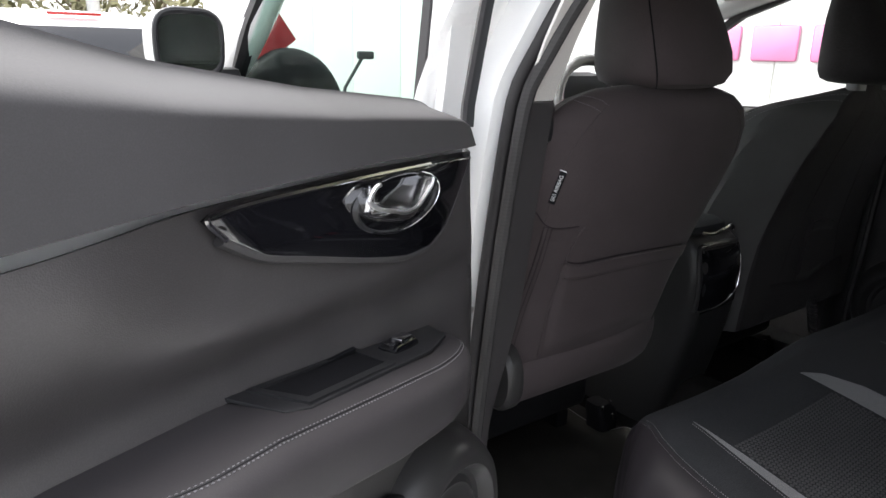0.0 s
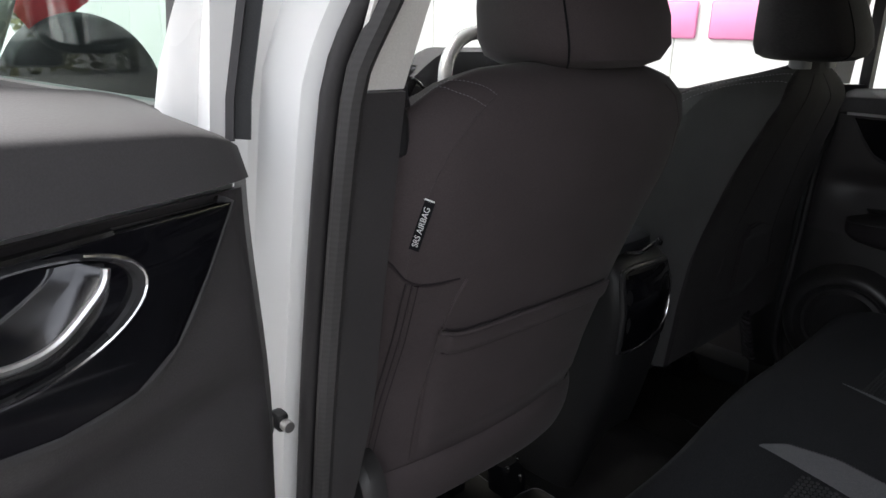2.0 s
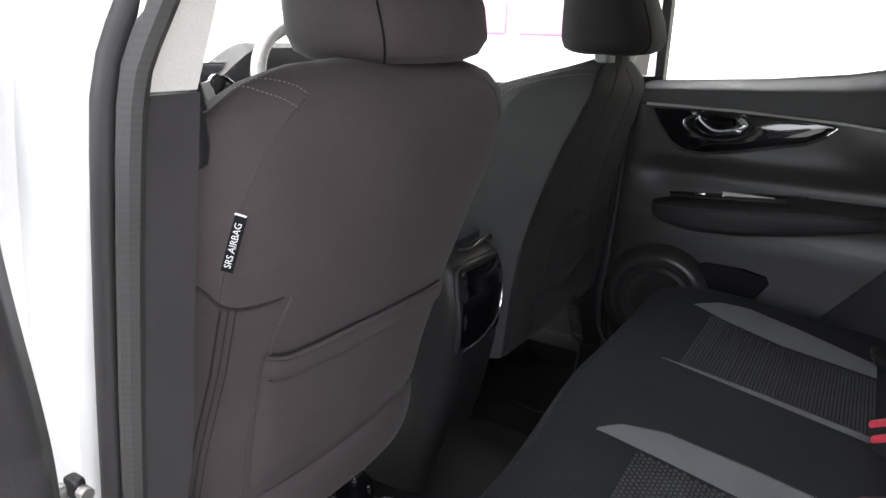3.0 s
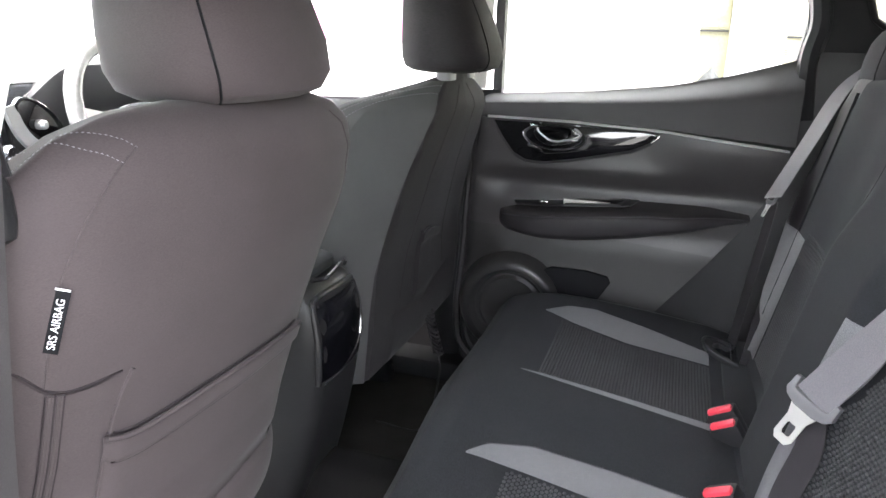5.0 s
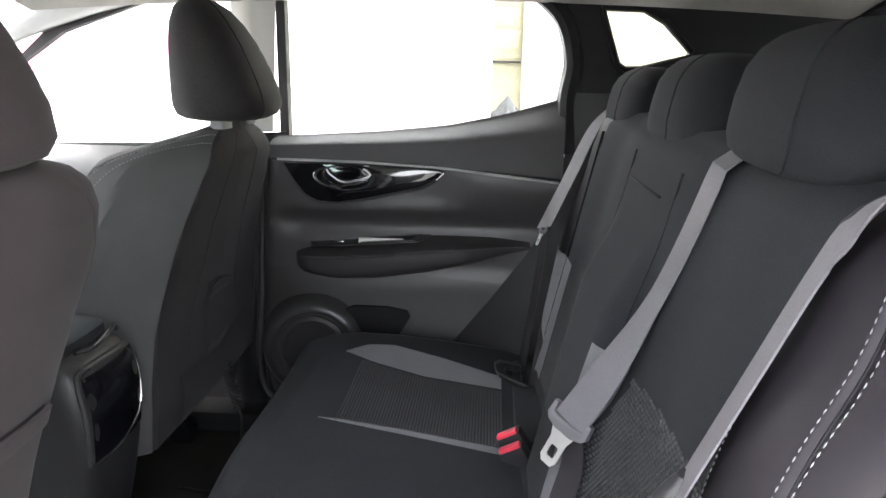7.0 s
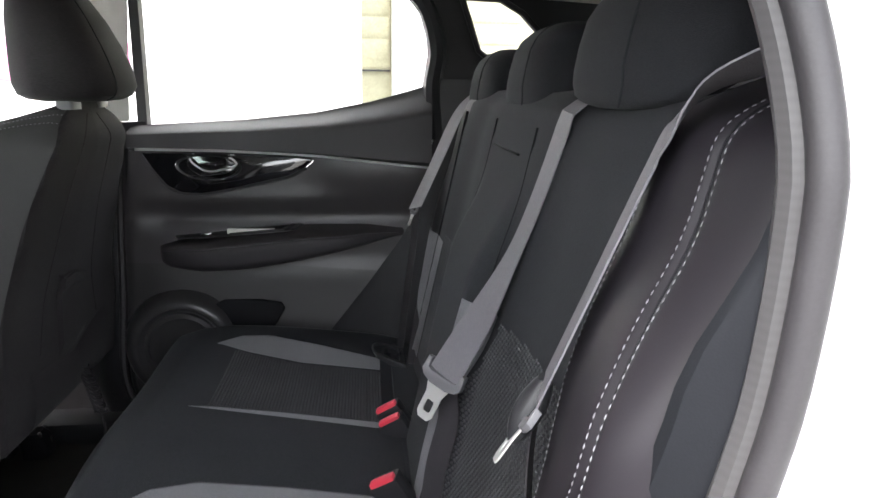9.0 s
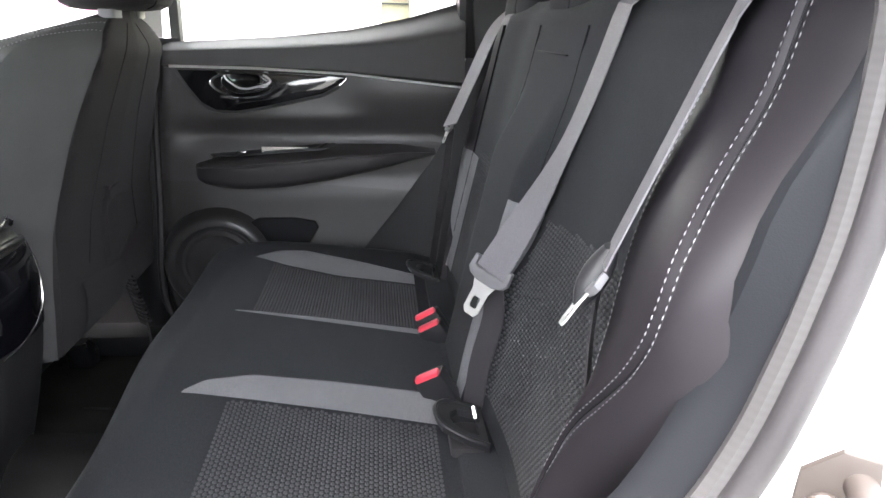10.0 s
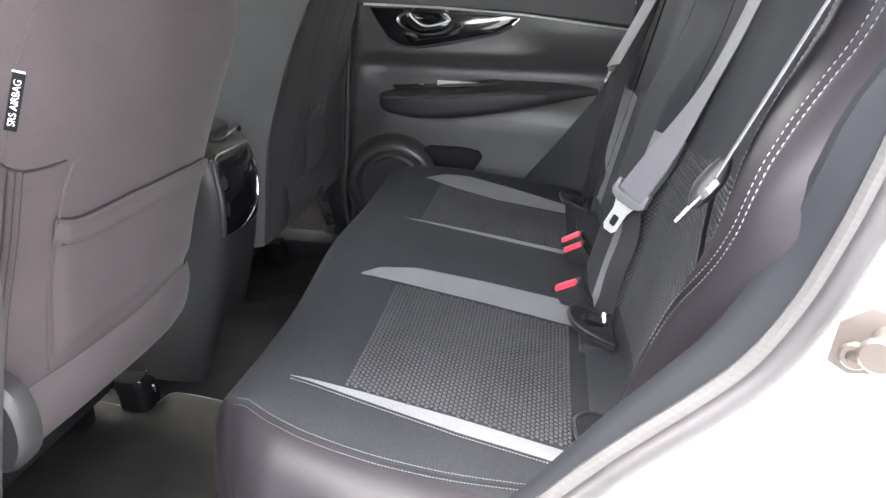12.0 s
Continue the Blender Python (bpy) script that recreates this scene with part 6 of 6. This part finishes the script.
# Outside ----------------------------------------------------------------------
dealer = thing("showroom_building", (4.2, 6, 0), "white clad showroom wall with crimson sign", "building")
part("wall", box((4.0, 0.19, 0), (9, 16, 6.5)), "wallwhite", dealer)
for k in range(12):
    part("cladding_panel", box((3.985, 0.195 + 1.3 * k, 0.1), (3.999, 0.195 + 1.3 * k + 1.285, 6.4), 0.003), "wallwhite", dealer)
part("corner_trim", box((3.97, 0.122, 0), (4.03, 0.180, 6.5), 0.006), "wallwhite", dealer)
sign = thing("wall_sign", (3.95, 2.6, 1.3), "crimson sign shapes on the white wall", "sign")
for y0, y1 in ((2.62, 2.98), (2.12, 2.52), (3.08, 3.42), (1.62, 2.02)):
    part("sign_shape", box((3.955, y0, 1.16), (3.984, y1, 1.42), 0.02), "pink", sign)
cream = thing("cream_building", (6.5, -4, 0), "cream rendered building with closed shutters between pilasters", "building")
part("wall", box((6.0, -14, 0), (10, 0.9, 5.5)), "wallbeige", cream)
for y0, y1, zs in ((-0.145, 0.80, 1.318), (-1.7, -0.62, 1.276), (-4.6, -3.2, 1.276)):
    w = part("shutter", box((5.985, y0, zs + 0.02), (6.03, y1, 3.2), 0.006), "wallbeige", cream)
    part("shutter_sill", box((5.955, y0, zs - 0.014), (5.999, y1, zs), 0.004), "rubber_rib", w)
    part("shutter_ledge", box((5.965, y0, zs + 0.004), (5.999, y1, zs + 0.014), 0.003), "wallbeige", w)
    for k in range(9):
        part("shutter_slat", box((5.978, y0 + 0.02, zs + 0.10 + 0.2 * k), (5.984, y1 - 0.02, zs + 0.28 + 0.2 * k), 0.002), "wallbeige", w)
for y0, y1 in ((-0.60, -0.155), (-3.15, -2.4)):
    part("pilaster", box((5.80, y0, 0), (5.999, y1, 5.5), 0.02), "wallwhite", cream)
for k in range(3):
    part("vent_louvre", box((5.785, -0.63, 1.125 + 0.016 * k), (5.80, -0.56, 1.131 + 0.016 * k), 0.002), "rubber_rib", cream)
heap = thing("gravel_heap", (5.3, -0.03, 0.0), "grey heap of gravel against the wall", "gravel heap")


def heap_pt(u, v):
    a = 2 * math.pi * v
    q = (u * 3 * math.cos(a), u * 3 * math.sin(a), 0.3)
    return (5.3 + 0.75 * u * math.cos(a), -0.02 + 0.85 * u * math.sin(a), max(-0.02, 1.02 * (1 - u) ** 1.05 + 0.16 * u * noise.noise(Vector(q) * 2.2) + 0.05 * min(1, u * 8) * noise.noise(Vector(q) * 7)))


part("gravel_mound", grid(heap_pt, 36, 64), "gravel", heap)

pc = thing("parked_car", (0.2, 7.2, 0), "white parked hatchback seen from behind", "car")
hull = []
for z, w, y0, y1 in ((0.25, 0.80, 6.2, 9.9), (0.5, 0.86, 6.1, 10.0), (0.85, 0.87, 6.1, 9.95), (0.98, 0.84, 6.18, 9.6), (1.0, 0.80, 6.22, 9.2), (1.25, 0.70, 6.35, 8.5), (1.40, 0.62, 6.5, 8.0), (1.45, 0.5, 6.7, 7.8)):
    hull.append(super_ring((-0.15, (y0 + y1) / 2, z), (1, 0, 0), (0, 1, 0), w, (y1 - y0) / 2, 6, 40))
part("body", loft(hull), "white", pc)
part("rear_window", turned(box((-0.52, -0.01, -0.16), (0.52, 0.01, 0.16), 0.01), Matrix.Translation((-0.15, 6.27, 1.17)) @ Matrix.Rotation(radians(-24), 4, "X")), "gloss", pc)
for x in (-0.85, 0.55):
    part("tail_lamp", box((x - 0.08, 6.06, 0.82), (x + 0.08, 6.16, 1.02), 0.02), "lamp_red", pc, "red tail lamp")
part("high_brake_lamp", box((-0.35, 6.45, 1.405), (0.05, 6.50, 1.43), 0.005), "lamp_red", pc)
for x in (-0.95, 0.65):
    for y in (6.9, 9.2):
        w = part("wheel", loft([super_ring((x + o, y, 0.31), (0, 1, 0), (0, 0, 1), r, r, 2, 24) for o, r in ((-0.09, 0.29), (-0.07, 0.31), (0.07, 0.31), (0.09, 0.29))]), "tyre", pc)
        part("rim", loft([super_ring((x + o, y, 0.31), (0, 1, 0), (0, 0, 1), 0.2, 0.2, 2, 20) for o in (-0.095, 0.095)]), "steel", w)
post = thing("lamp_post", (0.9, 9.6, 0), "grey steel lamp post", "lamp post")
part("pole", tube([(0.75, 10.5, 0), (0.75, 10.5, 3), (0.75, 10.5, 7)], lambda t: 0.09 - 0.03 * t, 12), "steel", post)
part("base_plate", box((0.6, 10.35, 0), (0.9, 10.65, 0.05), 0.01), "steel", post)
part("lamp_head", box((0.5, 10.3, 6.95), (1.0, 10.7, 7.05), 0.02), "steel", post)


marker = thing("marker_rod", (0.5, 3.4, 0), "thin black marker rod with a small cap beyond the bonnet", "marker rod")
part("rod", tube([(0.50, 3.40, 0.0), (0.66, 3.40, 0.98), (0.770, 3.40, 1.14)], 0.010, 8), "plastic_dark", marker)
part("cap", box((0.74, 3.38, 1.13), (0.84, 3.42, 1.175), 0.012), "plastic_dark", marker)


def tree(x, y, h, seed):
    rnd = random.Random(seed)
    t = thing("tree", (x, y, 0), "bare spring tree with sparse brownish leaves behind the car park", "tree", "trees")
    part("trunk", tube([(x + 0.1 * math.sin(k), y, h * 0.55 * k / 6) for k in range(7)], lambda f: 0.16 * (1 - 0.6 * f), 8), "bark", t)
    limbs = bmesh.new()
    leaves = bmesh.new()
    for k in range(26):
        a = rnd.uniform(0, 2 * math.pi)
        z0 = h * rnd.uniform(0.12, 0.55)
        ln = h * rnd.uniform(0.2, 0.42)
        tip = Vector((x + ln * 0.75 * math.cos(a), y + ln * 0.75 * math.sin(a), z0 + ln * 0.8))
        tube([(x, y, z0), (x + ln * 0.3 * math.cos(a), y + ln * 0.3 * math.sin(a), z0 + ln * 0.25), tip], lambda f: 0.045 * (1 - 0.8 * f), 5, limbs)
        for j in range(46):
            f = rnd.uniform(0.25, 1.1)
            c = Vector((x, y, z0)).lerp(tip, f) + Vector((rnd.gauss(0, 0.3), rnd.gauss(0, 0.3), rnd.gauss(0, 0.3)))
            d1 = Vector((rnd.uniform(-1, 1), rnd.uniform(-1, 1), rnd.uniform(-1, 1))).normalized()
            d2 = d1.orthogonal().normalized()
            s = rnd.uniform(0.05, 0.11)
            vs = [leaves.verts.new(c + d1 * s), leaves.verts.new(c + d2 * s * 0.5), leaves.verts.new(c - d1 * s), leaves.verts.new(c - d2 * s * 0.5)]
            leaves.faces.new(vs)
    part("limbs", limbs, "bark", t)
    part("crown", leaves, "leaf", t)


for k in range(7):
    tree(-8 + 2.6 * k, 20 + (k % 3) * 1.3, 6.0 + (k % 2), 11 + k)
hedge_rnd = random.Random(3)
hb = bmesh.new()
for k in range(3500):
    c = Vector((hedge_rnd.uniform(-14, 12), 19 + hedge_rnd.gauss(0, 0.5), hedge_rnd.uniform(0, 2.4)))
    d1 = Vector((hedge_rnd.uniform(-1, 1), hedge_rnd.uniform(-1, 1), hedge_rnd.uniform(-1, 1))).normalized()
    d2 = d1.orthogonal().normalized()
    s = hedge_rnd.uniform(0.08, 0.2)
    hb.faces.new([hb.verts.new(c + d1 * s), hb.verts.new(c + d2 * s * 0.6), hb.verts.new(c - d1 * s), hb.verts.new(c - d2 * s * 0.6)])
solid("hedge", hb, "leaf", "brown-green hedge along the car park", "hedge", "stuff")
